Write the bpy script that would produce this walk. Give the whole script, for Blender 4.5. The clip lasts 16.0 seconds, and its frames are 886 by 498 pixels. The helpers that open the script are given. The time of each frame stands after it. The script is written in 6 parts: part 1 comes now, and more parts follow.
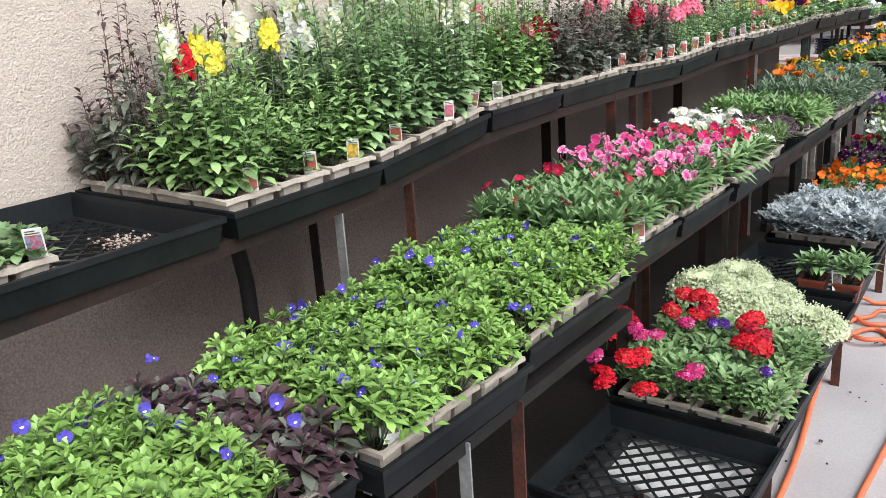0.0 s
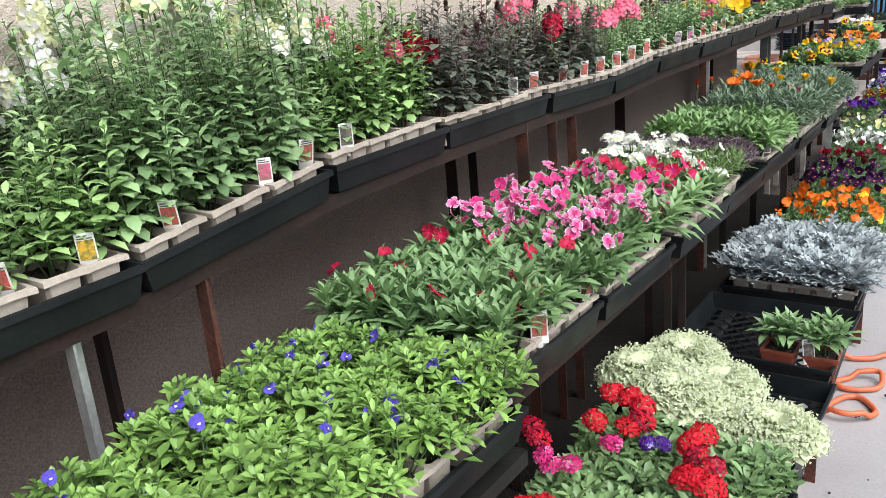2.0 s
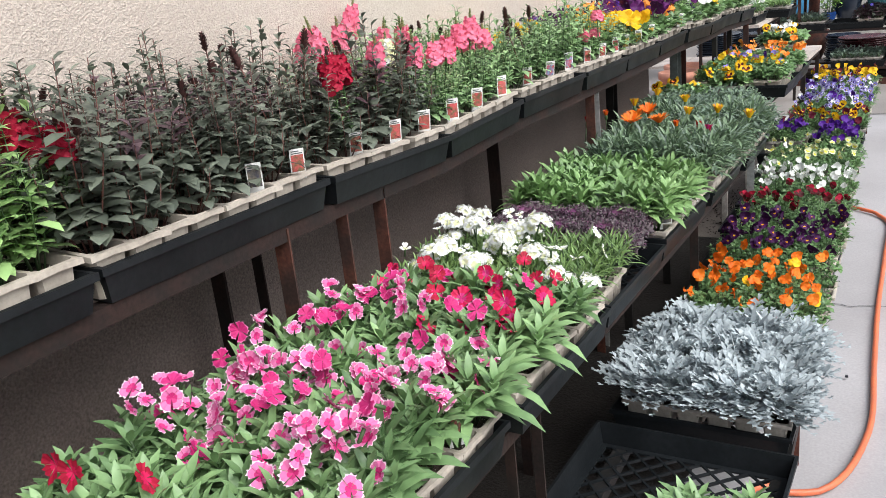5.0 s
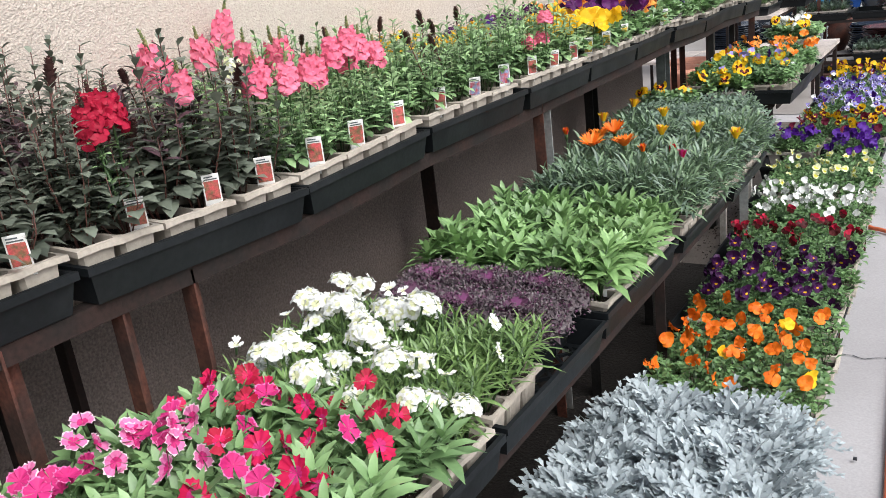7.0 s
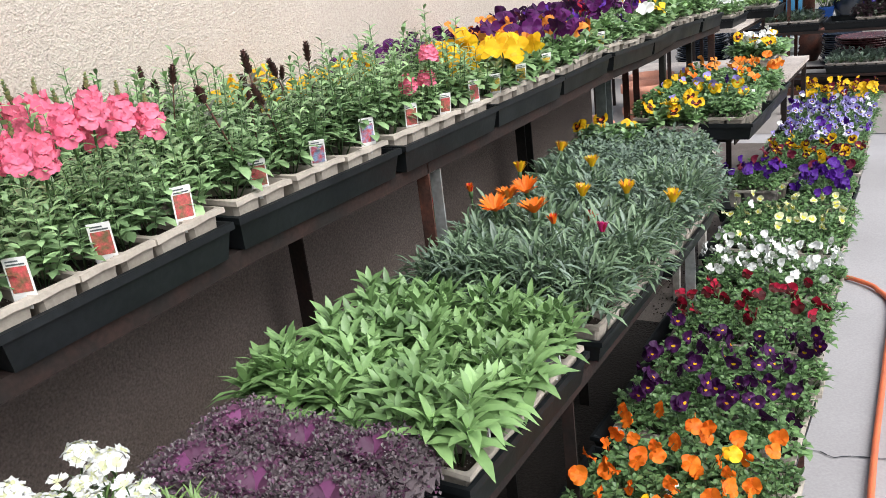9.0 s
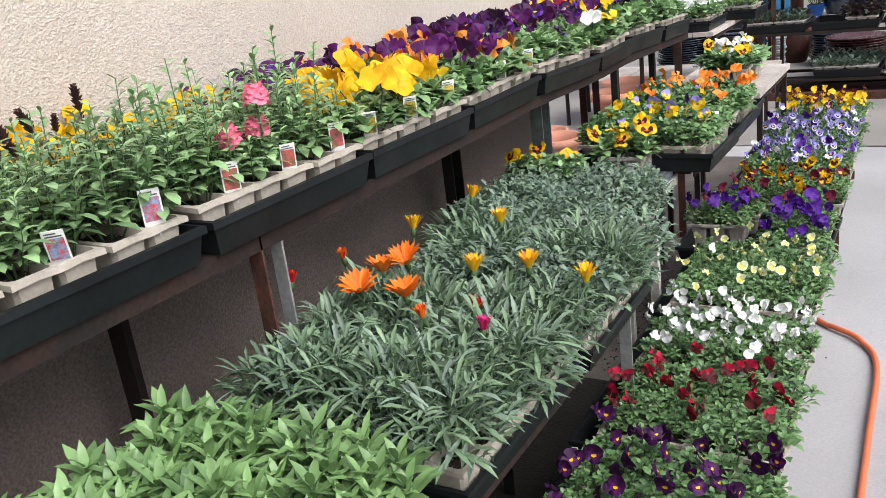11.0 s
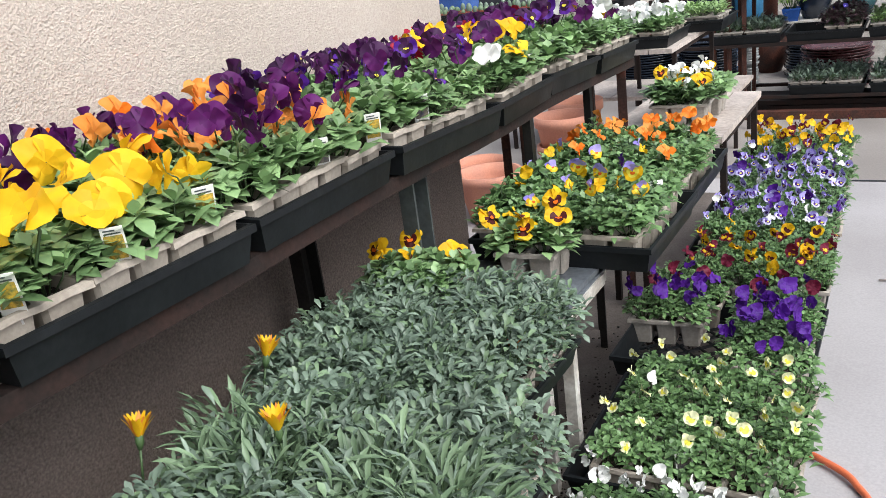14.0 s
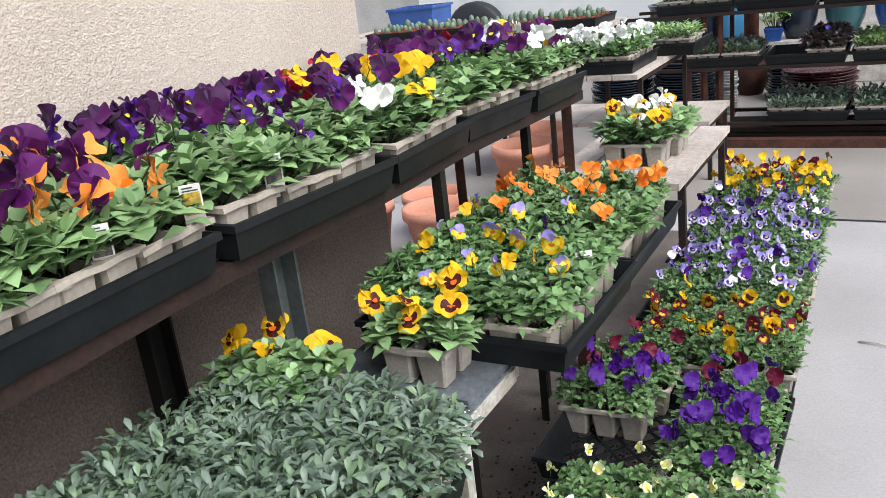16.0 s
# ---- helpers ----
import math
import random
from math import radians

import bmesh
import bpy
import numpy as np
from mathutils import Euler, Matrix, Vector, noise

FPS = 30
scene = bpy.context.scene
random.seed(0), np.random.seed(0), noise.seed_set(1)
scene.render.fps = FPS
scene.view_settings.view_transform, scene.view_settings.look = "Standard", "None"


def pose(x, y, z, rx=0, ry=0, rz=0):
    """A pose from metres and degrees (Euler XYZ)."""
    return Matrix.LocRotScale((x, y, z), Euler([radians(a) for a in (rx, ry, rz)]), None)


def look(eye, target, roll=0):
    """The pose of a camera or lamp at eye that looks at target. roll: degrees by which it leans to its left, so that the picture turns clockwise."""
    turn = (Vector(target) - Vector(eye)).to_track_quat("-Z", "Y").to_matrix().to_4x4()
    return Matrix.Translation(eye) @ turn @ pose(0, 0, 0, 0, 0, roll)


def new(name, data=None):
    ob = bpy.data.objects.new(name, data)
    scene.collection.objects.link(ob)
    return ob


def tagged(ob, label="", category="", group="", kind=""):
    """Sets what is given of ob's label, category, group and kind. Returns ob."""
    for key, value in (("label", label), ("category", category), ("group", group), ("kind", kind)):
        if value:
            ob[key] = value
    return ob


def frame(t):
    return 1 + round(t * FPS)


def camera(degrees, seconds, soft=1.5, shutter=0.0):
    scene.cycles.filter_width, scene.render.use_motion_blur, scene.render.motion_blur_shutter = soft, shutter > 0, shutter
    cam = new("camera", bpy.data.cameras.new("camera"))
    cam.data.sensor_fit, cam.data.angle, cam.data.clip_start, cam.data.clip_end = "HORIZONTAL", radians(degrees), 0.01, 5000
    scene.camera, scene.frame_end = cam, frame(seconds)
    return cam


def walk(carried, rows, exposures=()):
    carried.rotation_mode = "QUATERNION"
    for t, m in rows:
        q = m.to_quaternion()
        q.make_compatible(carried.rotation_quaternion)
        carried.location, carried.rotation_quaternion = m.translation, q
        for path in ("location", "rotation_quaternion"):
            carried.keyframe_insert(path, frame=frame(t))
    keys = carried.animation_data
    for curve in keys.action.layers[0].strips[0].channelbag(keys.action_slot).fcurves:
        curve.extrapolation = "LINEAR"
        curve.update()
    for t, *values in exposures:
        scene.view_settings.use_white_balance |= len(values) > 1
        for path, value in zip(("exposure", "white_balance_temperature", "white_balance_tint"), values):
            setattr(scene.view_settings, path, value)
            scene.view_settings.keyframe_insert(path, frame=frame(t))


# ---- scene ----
cam = camera(55.9, 16.0, soft=0.75)
METRES, EYE, TILT, LEAN, TURN = 4.5, 1.36, 4.0, 2.5, 36.8
ROWS = [
    (0.0, 0.0, 0.0, 0.0, -0.44, -21.25, 1.14),
    (0.5, 0.0052, 0.0393, -0.0013, -2.53, -21.46, 2.03),
    (1.0, 0.0174, 0.0723, -0.0026, -4.21, -21.64, 2.29),
    (1.5, 0.0421, 0.1079, -0.0028, -3.69, -21.59, 1.86),
    (2.0, 0.0622, 0.1401, -0.0068, -2.82, -21.54, 1.98),
    (2.5, 0.0741, 0.1749, -0.0081, -4.13, -21.63, 2.46),
    (3.0, 0.085, 0.2062, -0.0085, -5.99, -21.55, 3.29),
    (3.5, 0.1032, 0.232, -0.0091, -6.89, -21.47, 3.17),
    (6.0, 0.1984, 0.3731, -0.0155, -7.12, -21.61, 2.81),
    (6.5, 0.2223, 0.3955, -0.0175, -5.53, -21.84, 3.07),
    (7.0, 0.2366, 0.4184, -0.0202, -5.58, -22.17, 3.86),
    (7.5, 0.2495, 0.4473, -0.0206, -6.51, -22.21, 4.12),
    (8.0, 0.2619, 0.4752, -0.021, -7.15, -22.0, 3.95),
    (8.5, 0.2807, 0.5024, -0.0213, -7.34, -22.08, 3.61),
    (9.0, 0.3037, 0.5245, -0.0213, -6.9, -22.25, 3.68),
    (9.5, 0.3197, 0.5417, -0.0214, -7.54, -22.19, 4.23),
    (12.0, 0.4069, 0.6711, -0.0294, -6.9, -23.31, 3.78),
    (12.5, 0.4185, 0.7002, -0.0321, -7.22, -23.63, 3.87),
    (13.0, 0.4299, 0.7288, -0.0315, -8.23, -23.54, 4.19),
    (13.5, 0.4413, 0.7498, -0.0314, -9.02, -23.44, 4.38),
    (14.0, 0.4588, 0.7687, -0.0297, -8.56, -23.13, 4.02),
    (14.5, 0.4768, 0.7859, -0.0308, -7.88, -22.83, 3.68),
    (15.0, 0.4892, 0.8001, -0.0326, -8.52, -22.83, 3.49),
    (15.5, 0.5024, 0.8214, -0.0337, -8.75, -22.64, 3.56),
    (16.0, 0.5154, 0.8413, -0.0337, -8.91, -22.49, 3.42),
]
walk(cam, [(t, pose(0, 0, EYE, TILT, LEAN, TURN) @ pose(METRES * x, METRES * y, METRES * z, 90 + pitch, roll, yaw)) for t, x, y, z, yaw, pitch, roll in ROWS])

# ---- world and light ----
world = bpy.data.worlds.new("overcast_sky")
scene.world = world
world.use_nodes = True
wn, wl = world.node_tree.nodes, world.node_tree.links
sky = wn.new("ShaderNodeTexSky")
sky.sky_type, sky.sun_disc = "NISHITA", False
sky.sun_elevation, sky.sun_rotation = radians(49), radians(108)
sky.air_density, sky.dust_density = 1.2, 3.0
grey = wn.new("ShaderNodeHueSaturation")
grey.inputs["Saturation"].default_value = 0.5
wl.new(sky.outputs[0], grey.inputs["Color"])
wl.new(grey.outputs[0], wn["Background"].inputs[0])
wn["Background"].inputs[1].default_value = 0.115
sun_data = bpy.data.lights.new("sun", "SUN")
sun_data.energy, sun_data.angle, sun_data.color = 2.1, radians(50), (0.95, 0.985, 1.0)
sun = new("sun", sun_data)
sun.matrix_basis = look((0, 0, 0), (-0.68, 0.22, -0.85))
scene.view_settings.exposure = 0.70


# ---- materials ----
def material(name, colour, rough=0.6, metal=0.0, tone=0.25, scale=8.0, fine=60.0, bump=0.15, second=None, spec=0.5, depth=0.002):
    """A surface with two scales of noise in colour, gloss and relief, in object space."""
    m = bpy.data.materials.new(name)
    m.use_nodes = True
    n, l = m.node_tree.nodes, m.node_tree.links
    b = n["Principled BSDF"]
    co = n.new("ShaderNodeNewGeometry")
    big, small = n.new("ShaderNodeTexNoise"), n.new("ShaderNodeTexNoise")
    big.inputs["Scale"].default_value, big.inputs["Detail"].default_value = scale, 5
    small.inputs["Scale"].default_value, small.inputs["Detail"].default_value = fine, 4
    for k in (big, small):
        l.new(co.outputs["Position"], k.inputs["Vector"])
    ramp = n.new("ShaderNodeValToRGB")
    lo = second or [c * (1 - tone) for c in colour]
    ramp.color_ramp.elements[0].position, ramp.color_ramp.elements[1].position = 0.35, 0.65
    ramp.color_ramp.elements[0].color, ramp.color_ramp.elements[1].color = (*lo, 1), (*colour, 1)
    l.new(big.outputs["Fac"], ramp.inputs[0])
    mix = n.new("ShaderNodeMix")
    mix.data_type, mix.blend_type = "RGBA", "OVERLAY"
    mix.inputs["Factor"].default_value = min(1.0, tone * 1.6)
    l.new(ramp.outputs[0], mix.inputs[6])
    l.new(small.outputs["Fac"], mix.inputs[7])
    l.new(mix.outputs[2], b.inputs["Base Color"])
    rr = n.new("ShaderNodeMapRange")
    rr.inputs["To Min"].default_value, rr.inputs["To Max"].default_value = max(0.05, rough - 0.15), min(1, rough + 0.15)
    l.new(big.outputs["Fac"], rr.inputs["Value"])
    l.new(rr.outputs[0], b.inputs["Roughness"])
    b.inputs["Metallic"].default_value = metal
    b.inputs["Specular IOR Level"].default_value = spec
    if bump:
        bp = n.new("ShaderNodeBump")
        bp.inputs["Strength"].default_value, bp.inputs["Distance"].default_value = bump, depth
        l.new(small.outputs["Fac"], bp.inputs["Height"])
        l.new(bp.outputs[0], b.inputs["Normal"])
    return m


def leafy(name, a, b_, rough=0.42, through_light=0.10, spec=0.5, fade=0.18):
    """A leaf or petal: colour varies from leaf to leaf and plant to plant, and light comes through."""
    a, b_ = ([v + (0.3 * c[0] + 0.6 * c[1] + 0.1 * c[2] - v) * fade for v in c] for c in (a, b_))
    m = bpy.data.materials.new(name)
    m.use_nodes = True
    n, l = m.node_tree.nodes, m.node_tree.links
    b = n["Principled BSDF"]
    geo, obj, tc = n.new("ShaderNodeNewGeometry"), n.new("ShaderNodeObjectInfo"), n.new("ShaderNodeTexNoise")
    tc.inputs["Scale"].default_value = 90
    l.new(geo.outputs["Position"], tc.inputs["Vector"])
    s1 = n.new("ShaderNodeMath")
    s1.operation = "MULTIPLY_ADD"
    s1.inputs[1].default_value = 0.45
    l.new(geo.outputs["Random Per Island"], s1.inputs[0])
    s2 = n.new("ShaderNodeMath")
    s2.operation = "MULTIPLY"
    s2.inputs[1].default_value = 0.3
    l.new(obj.outputs["Random"], s2.inputs[0])
    l.new(s2.outputs[0], s1.inputs[2])
    s3 = n.new("ShaderNodeMath")
    s3.operation = "MULTIPLY_ADD"
    s3.inputs[1].default_value = 0.3
    l.new(tc.outputs["Fac"], s3.inputs[0])
    l.new(s1.outputs[0], s3.inputs[2])
    mix = n.new("ShaderNodeMix")
    mix.data_type = "RGBA"
    mix.inputs[6].default_value, mix.inputs[7].default_value = (*a, 1), (*b_, 1)
    l.new(s3.outputs[0], mix.inputs["Factor"])
    l.new(mix.outputs[2], b.inputs["Base Color"])
    b.inputs["Roughness"].default_value = rough
    b.inputs["Specular IOR Level"].default_value = spec
    tr = n.new("ShaderNodeBsdfTranslucent")
    l.new(mix.outputs[2], tr.inputs["Color"])
    sh = n.new("ShaderNodeMixShader")
    sh.inputs[0].default_value = through_light
    l.new(b.outputs[0], sh.inputs[1])
    l.new(tr.outputs[0], sh.inputs[2])
    l.new(sh.outputs[0], n["Material Output"].inputs["Surface"])
    return m


def stucco(name, colour, dirt, tone=0.12):
    m = material(name, colour, 0.9, 0, tone, 1.6, 170, 0.0, second=dirt)
    n, l = m.node_tree.nodes, m.node_tree.links
    geo = n.new("ShaderNodeNewGeometry")
    v, w = n.new("ShaderNodeTexNoise"), n.new("ShaderNodeTexVoronoi")
    v.inputs["Scale"].default_value, v.inputs["Detail"].default_value, v.inputs["Roughness"].default_value = 110, 5, 0.65
    w.inputs["Scale"].default_value = 210
    l.new(geo.outputs["Position"], v.inputs["Vector"])
    l.new(geo.outputs["Position"], w.inputs["Vector"])
    add = n.new("ShaderNodeMath")
    add.operation = "MULTIPLY_ADD"
    add.inputs[1].default_value = 0.35
    l.new(w.outputs["Distance"], add.inputs[0])
    l.new(v.outputs["Fac"], add.inputs[2])
    bp = n.new("ShaderNodeBump")
    bp.inputs["Strength"].default_value, bp.inputs["Distance"].default_value = 0.9, 0.006
    l.new(add.outputs[0], bp.inputs["Height"])
    l.new(bp.outputs[0], n["Principled BSDF"].inputs["Normal"])
    return m


def soil_material(name):
    m = material(name, (0.055, 0.036, 0.026), 0.95, 0, 0.5, 30, 400, 0.8, depth=0.006)
    n, l = m.node_tree.nodes, m.node_tree.links
    geo, v = n.new("ShaderNodeNewGeometry"), n.new("ShaderNodeTexVoronoi")
    v.inputs["Scale"].default_value = 170
    l.new(geo.outputs["Position"], v.inputs["Vector"])
    less = n.new("ShaderNodeMath")
    less.operation = "LESS_THAN"
    less.inputs[1].default_value = 0.17
    l.new(v.outputs["Distance"], less.inputs[0])
    mix = n.new("ShaderNodeMix")
    mix.data_type = "RGBA"
    mix.inputs[7].default_value = (0.62, 0.57, 0.5, 1)
    b = n["Principled BSDF"]
    l.new(b.inputs["Base Color"].links[0].from_socket, mix.inputs[6])
    l.new(less.outputs[0], mix.inputs["Factor"])
    l.new(mix.outputs[2], b.inputs["Base Color"])
    return m


WALL_CREAM = stucco("cream_stucco", (0.60, 0.518, 0.46), (0.54, 0.458, 0.40), 0.2)
# The same stucco, browner, with the shade below the bench in its colour.
WALL_SHADED = stucco("shaded_taupe_stucco", (0.25, 0.200, 0.178), (0.18, 0.142, 0.124), 0.5)
CONCRETE = material("concrete", (0.425, 0.405, 0.413), 0.8, 0, 0.12, 1.6, 140, 0.2, second=(0.35, 0.33, 0.335))
# Soil colour taken near black to hold the shade under the benches.
YARD = material("shaded_packed_soil", (0.024, 0.019, 0.016), 0.95, 0, 0.4, 3, 120, 0.6, depth=0.01)
# Soiled concrete, darkened further to include the shade of the far benches.
STAINED_SHADE = material("stained_shaded_concrete", (0.21, 0.18, 0.16), 0.85, 0, 0.35, 4, 160, 0.3, second=(0.115, 0.092, 0.08))
SOIL = soil_material("potting_soil")
BLACK = material("black_plastic", (0.006, 0.0075, 0.009), 0.45, 0, 0.35, 9, 90, 0.15, second=(0.012, 0.014, 0.016), spec=0.25)
PACK = material("fibre_pack", (0.47, 0.415, 0.355), 0.75, 0, 0.16, 14, 150, 0.2, second=(0.37, 0.32, 0.27))
GREYPACK = material("grey_pack", (0.40, 0.36, 0.32), 0.75, 0, 0.2, 14, 150, 0.2, second=(0.3, 0.27, 0.24))
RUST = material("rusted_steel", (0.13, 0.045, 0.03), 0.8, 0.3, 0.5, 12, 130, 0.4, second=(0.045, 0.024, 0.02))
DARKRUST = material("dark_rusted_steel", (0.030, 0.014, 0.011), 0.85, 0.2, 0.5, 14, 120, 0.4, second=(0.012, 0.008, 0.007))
DARKSTEEL = material("dark_steel", (0.028, 0.026, 0.025), 0.6, 0.5, 0.4, 10, 120, 0.3)
GALV = material("galvanised_steel", (0.5, 0.52, 0.52), 0.45, 0.6, 0.25, 14, 90, 0.15)
GREYPIPE = material("grey_pipe", (0.11, 0.125, 0.13), 0.5, 0.2, 0.3, 14, 90, 0.1)
WOOD = material("weathered_wood", (0.52, 0.45, 0.41), 0.85, 0, 0.3, 6, 80, 0.4, second=(0.36, 0.305, 0.275))
OLDPAINT = material("worn_white_paint", (0.62, 0.6, 0.56), 0.6, 0.1, 0.3, 16, 110, 0.3, second=(0.38, 0.34, 0.3))
SLATE = material("slate", (0.13, 0.145, 0.165), 0.5, 0, 0.4, 12, 90, 0.2)
TERRACOTTA = material("terracotta", (0.60, 0.27, 0.18), 0.8, 0, 0.15, 10, 120, 0.15, second=(0.52, 0.24, 0.17))
REDPOT = material("red_plastic_pot", (0.30, 0.075, 0.045), 0.5, 0, 0.2, 10, 120, 0.1)
HOSE = material("orange_rubber", (0.72, 0.17, 0.07), 0.45, 0, 0.15, 20, 200, 0.1, second=(0.58, 0.14, 0.065))
PAPER = material("white_paper", (0.78, 0.76, 0.74), 0.7, 0, 0.12, 9, 120, 0.1)
TAGWHITE = material("tag_plastic", (0.8, 0.79, 0.77), 0.4, 0, 0.06, 20, 200, 0.0)
TAGPIC = {
    "red": material("tag_red_picture", (0.60, 0.09, 0.10), 0.4, 0, 0.4, 110, 320, 0, second=(0.16, 0.12, 0.06)),
    "pink": material("tag_pink_picture", (0.66, 0.11, 0.24), 0.4, 0, 0.4, 110, 320, 0, second=(0.22, 0.14, 0.10)),
    "yellow": material("tag_yellow_picture", (0.75, 0.45, 0.05), 0.4, 0, 0.5, 120, 300, 0, second=(0.14, 0.17, 0.06)),
    "dark": material("tag_dark_picture", (0.05, 0.05, 0.08), 0.4, 0, 0.5, 120, 300, 0, second=(0.2, 0.17, 0.12)),
    "blue": material("tag_blue_picture", (0.2, 0.32, 0.5), 0.4, 0, 0.5, 120, 300, 0, second=(0.5, 0.07, 0.08)),
}
TEAL = material("glazed_teal", (0.05, 0.14, 0.16), 0.2, 0, 0.2, 10, 100, 0)
BLUE = material("glazed_blue", (0.03, 0.10, 0.36), 0.2, 0, 0.2, 10, 100, 0)
SKYBLUE = material("bright_blue_drum", (0.06, 0.26, 0.48), 0.4, 0, 0.2, 10, 100, 0)
PLUM = material("glazed_plum", (0.085, 0.025, 0.03), 0.25, 0, 0.2, 10, 100, 0)
NAVY = material("glazed_navy", (0.02, 0.028, 0.045), 0.2, 0, 0.2, 10, 100, 0)
FARSLAB = material("brown_grey_concrete", (0.32, 0.29, 0.275), 0.7, 0, 0.14, 1.4, 140, 0.2, second=(0.25, 0.225, 0.21))
BACKWALL = material("grey_boards", (0.55, 0.53, 0.51), 0.85, 0, 0.25, 3, 60, 0.3)
WHITEVAN = material("white_paint", (0.75, 0.76, 0.78), 0.35, 0, 0.05, 3, 60, 0)
TYRE = material("dark_rubber", (0.02, 0.022, 0.028), 0.6, 0, 0.2, 10, 100, 0.1)
PERLITE = material("perlite", (0.7, 0.66, 0.6), 0.9, 0, 0.1, 60, 300, 0)

LEAF = {
    "snap": leafy("snapdragon_leaf", (0.035, 0.095, 0.028), (0.43, 0.70, 0.27)),
    "snaplight": leafy("light_snapdragon_leaf", (0.045, 0.12, 0.024), (0.46, 0.76, 0.22)),
    "bronze": leafy("bronze_leaf", (0.024, 0.034, 0.024), (0.255, 0.295, 0.215)),
    "plumleaf": leafy("plum_leaf", (0.021, 0.0108, 0.0144), (0.171, 0.0854, 0.11)),
    "pansyleaf": leafy("pansy_leaf", (0.03, 0.088, 0.024), (0.34, 0.58, 0.20)),
    "viola": leafy("viola_leaf", (0.018, 0.058, 0.015), (0.22, 0.43, 0.12)),
    "bright": leafy("bright_green_leaf", (0.033, 0.105, 0.009), (0.37, 0.68, 0.085)),
    "dianthus": leafy("dianthus_leaf", (0.034, 0.10, 0.027), (0.31, 0.54, 0.18)),
    "whitedianthus": leafy("grassy_leaf", (0.042, 0.108, 0.018), (0.268, 0.451, 0.0976)),
    "seedleaf": leafy("seedling_leaf", (0.08, 0.19, 0.03), (0.42, 0.66, 0.2)),
    "lily": leafy("lance_leaf", (0.04, 0.108, 0.020), (0.32, 0.57, 0.16)),
    "gazania": leafy("gazania_leaf", (0.016, 0.046, 0.019), (0.25, 0.395, 0.20)),
    "greygreen": leafy("grey_green_leaf", (0.016, 0.038, 0.022), (0.26, 0.375, 0.265)),
    "silver": leafy("silver_leaf", (0.12, 0.15, 0.165), (0.60, 0.68, 0.71), 0.8, 0.08),
    "verbena": leafy("verbena_leaf", (0.035, 0.10, 0.026), (0.30, 0.52, 0.16)),
    "kalepurple": leafy("purple_kale_leaf", (0.035, 0.009, 0.028), (0.23, 0.075, 0.165)),
    "kaleheart": leafy("magenta_kale_heart", (0.07, 0.010, 0.055), (0.30, 0.065, 0.22)),
    "kaleedge": leafy("grey_kale_edge", (0.045, 0.032, 0.038), (0.22, 0.165, 0.18)),
    "kalewhite": leafy("cream_kale_leaf", (0.44, 0.53, 0.23), (0.78, 0.82, 0.55)),
    "kalegreen": leafy("pale_kale_edge", (0.33, 0.44, 0.17), (0.78, 0.82, 0.56)),
    "darkbud": leafy("dark_bud", (0.03, 0.0096, 0.0108), (0.134, 0.0488, 0.0427)),
    "greenbud": leafy("green_bud", (0.096, 0.132, 0.03), (0.439, 0.488, 0.159)),
    "stem": leafy("green_stem", (0.02, 0.05, 0.012), (0.09, 0.18, 0.05), 0.5, 0.1),
    "redstem": leafy("red_stem", (0.066, 0.021, 0.018), (0.244, 0.0854, 0.061), 0.5, 0.1),
}
PETAL = {k: leafy(k + "_petal", a, b, 0.55, 0.14, 0.25, 0.0) for k, a, b in (
    ("white", (0.72, 0.72, 0.70), (0.85, 0.85, 0.83)), ("cream", (0.64, 0.66, 0.36), (0.82, 0.82, 0.55)),
    ("yellow", (0.62, 0.30, 0.004), (0.88, 0.58, 0.02)), ("lemon", (0.75, 0.66, 0.04), (0.86, 0.78, 0.14)),
    ("orange", (0.68, 0.09, 0.005), (0.90, 0.24, 0.02)), ("apricot", (0.72, 0.20, 0.025), (0.82, 0.36, 0.08)),
    ("rose", (0.48, 0.006, 0.05), (0.66, 0.018, 0.11)), ("red", (0.48, 0.006, 0.016), (0.68, 0.014, 0.034)), ("crimson", (0.28, 0.006, 0.025), (0.47, 0.014, 0.05)),
    ("pink", (0.66, 0.12, 0.33), (0.82, 0.26, 0.48)), ("coral", (0.76, 0.12, 0.23), (0.88, 0.27, 0.38)),
    ("hotpink", (0.46, 0.010, 0.12), (0.68, 0.05, 0.24)), ("blush", (0.80, 0.50, 0.62), (0.86, 0.66, 0.74)),
    ("violet", (0.04, 0.005, 0.15), (0.10, 0.017, 0.29)), ("purple", (0.040, 0.004, 0.052), (0.115, 0.010, 0.125)),
    ("darkpurple", (0.018, 0.003, 0.026), (0.058, 0.008, 0.068)), ("lilac", (0.2, 0.15, 0.55), (0.48, 0.42, 0.80)),
    ("palelilac", (0.42, 0.38, 0.74), (0.70, 0.67, 0.90)), ("blue", (0.045, 0.03, 0.34), (0.14, 0.11, 0.56)), ("maroon", (0.085, 0.006, 0.02), (0.17, 0.012, 0.04)),
    ("blackred", (0.05, 0.006, 0.008), (0.10, 0.014, 0.014)))}


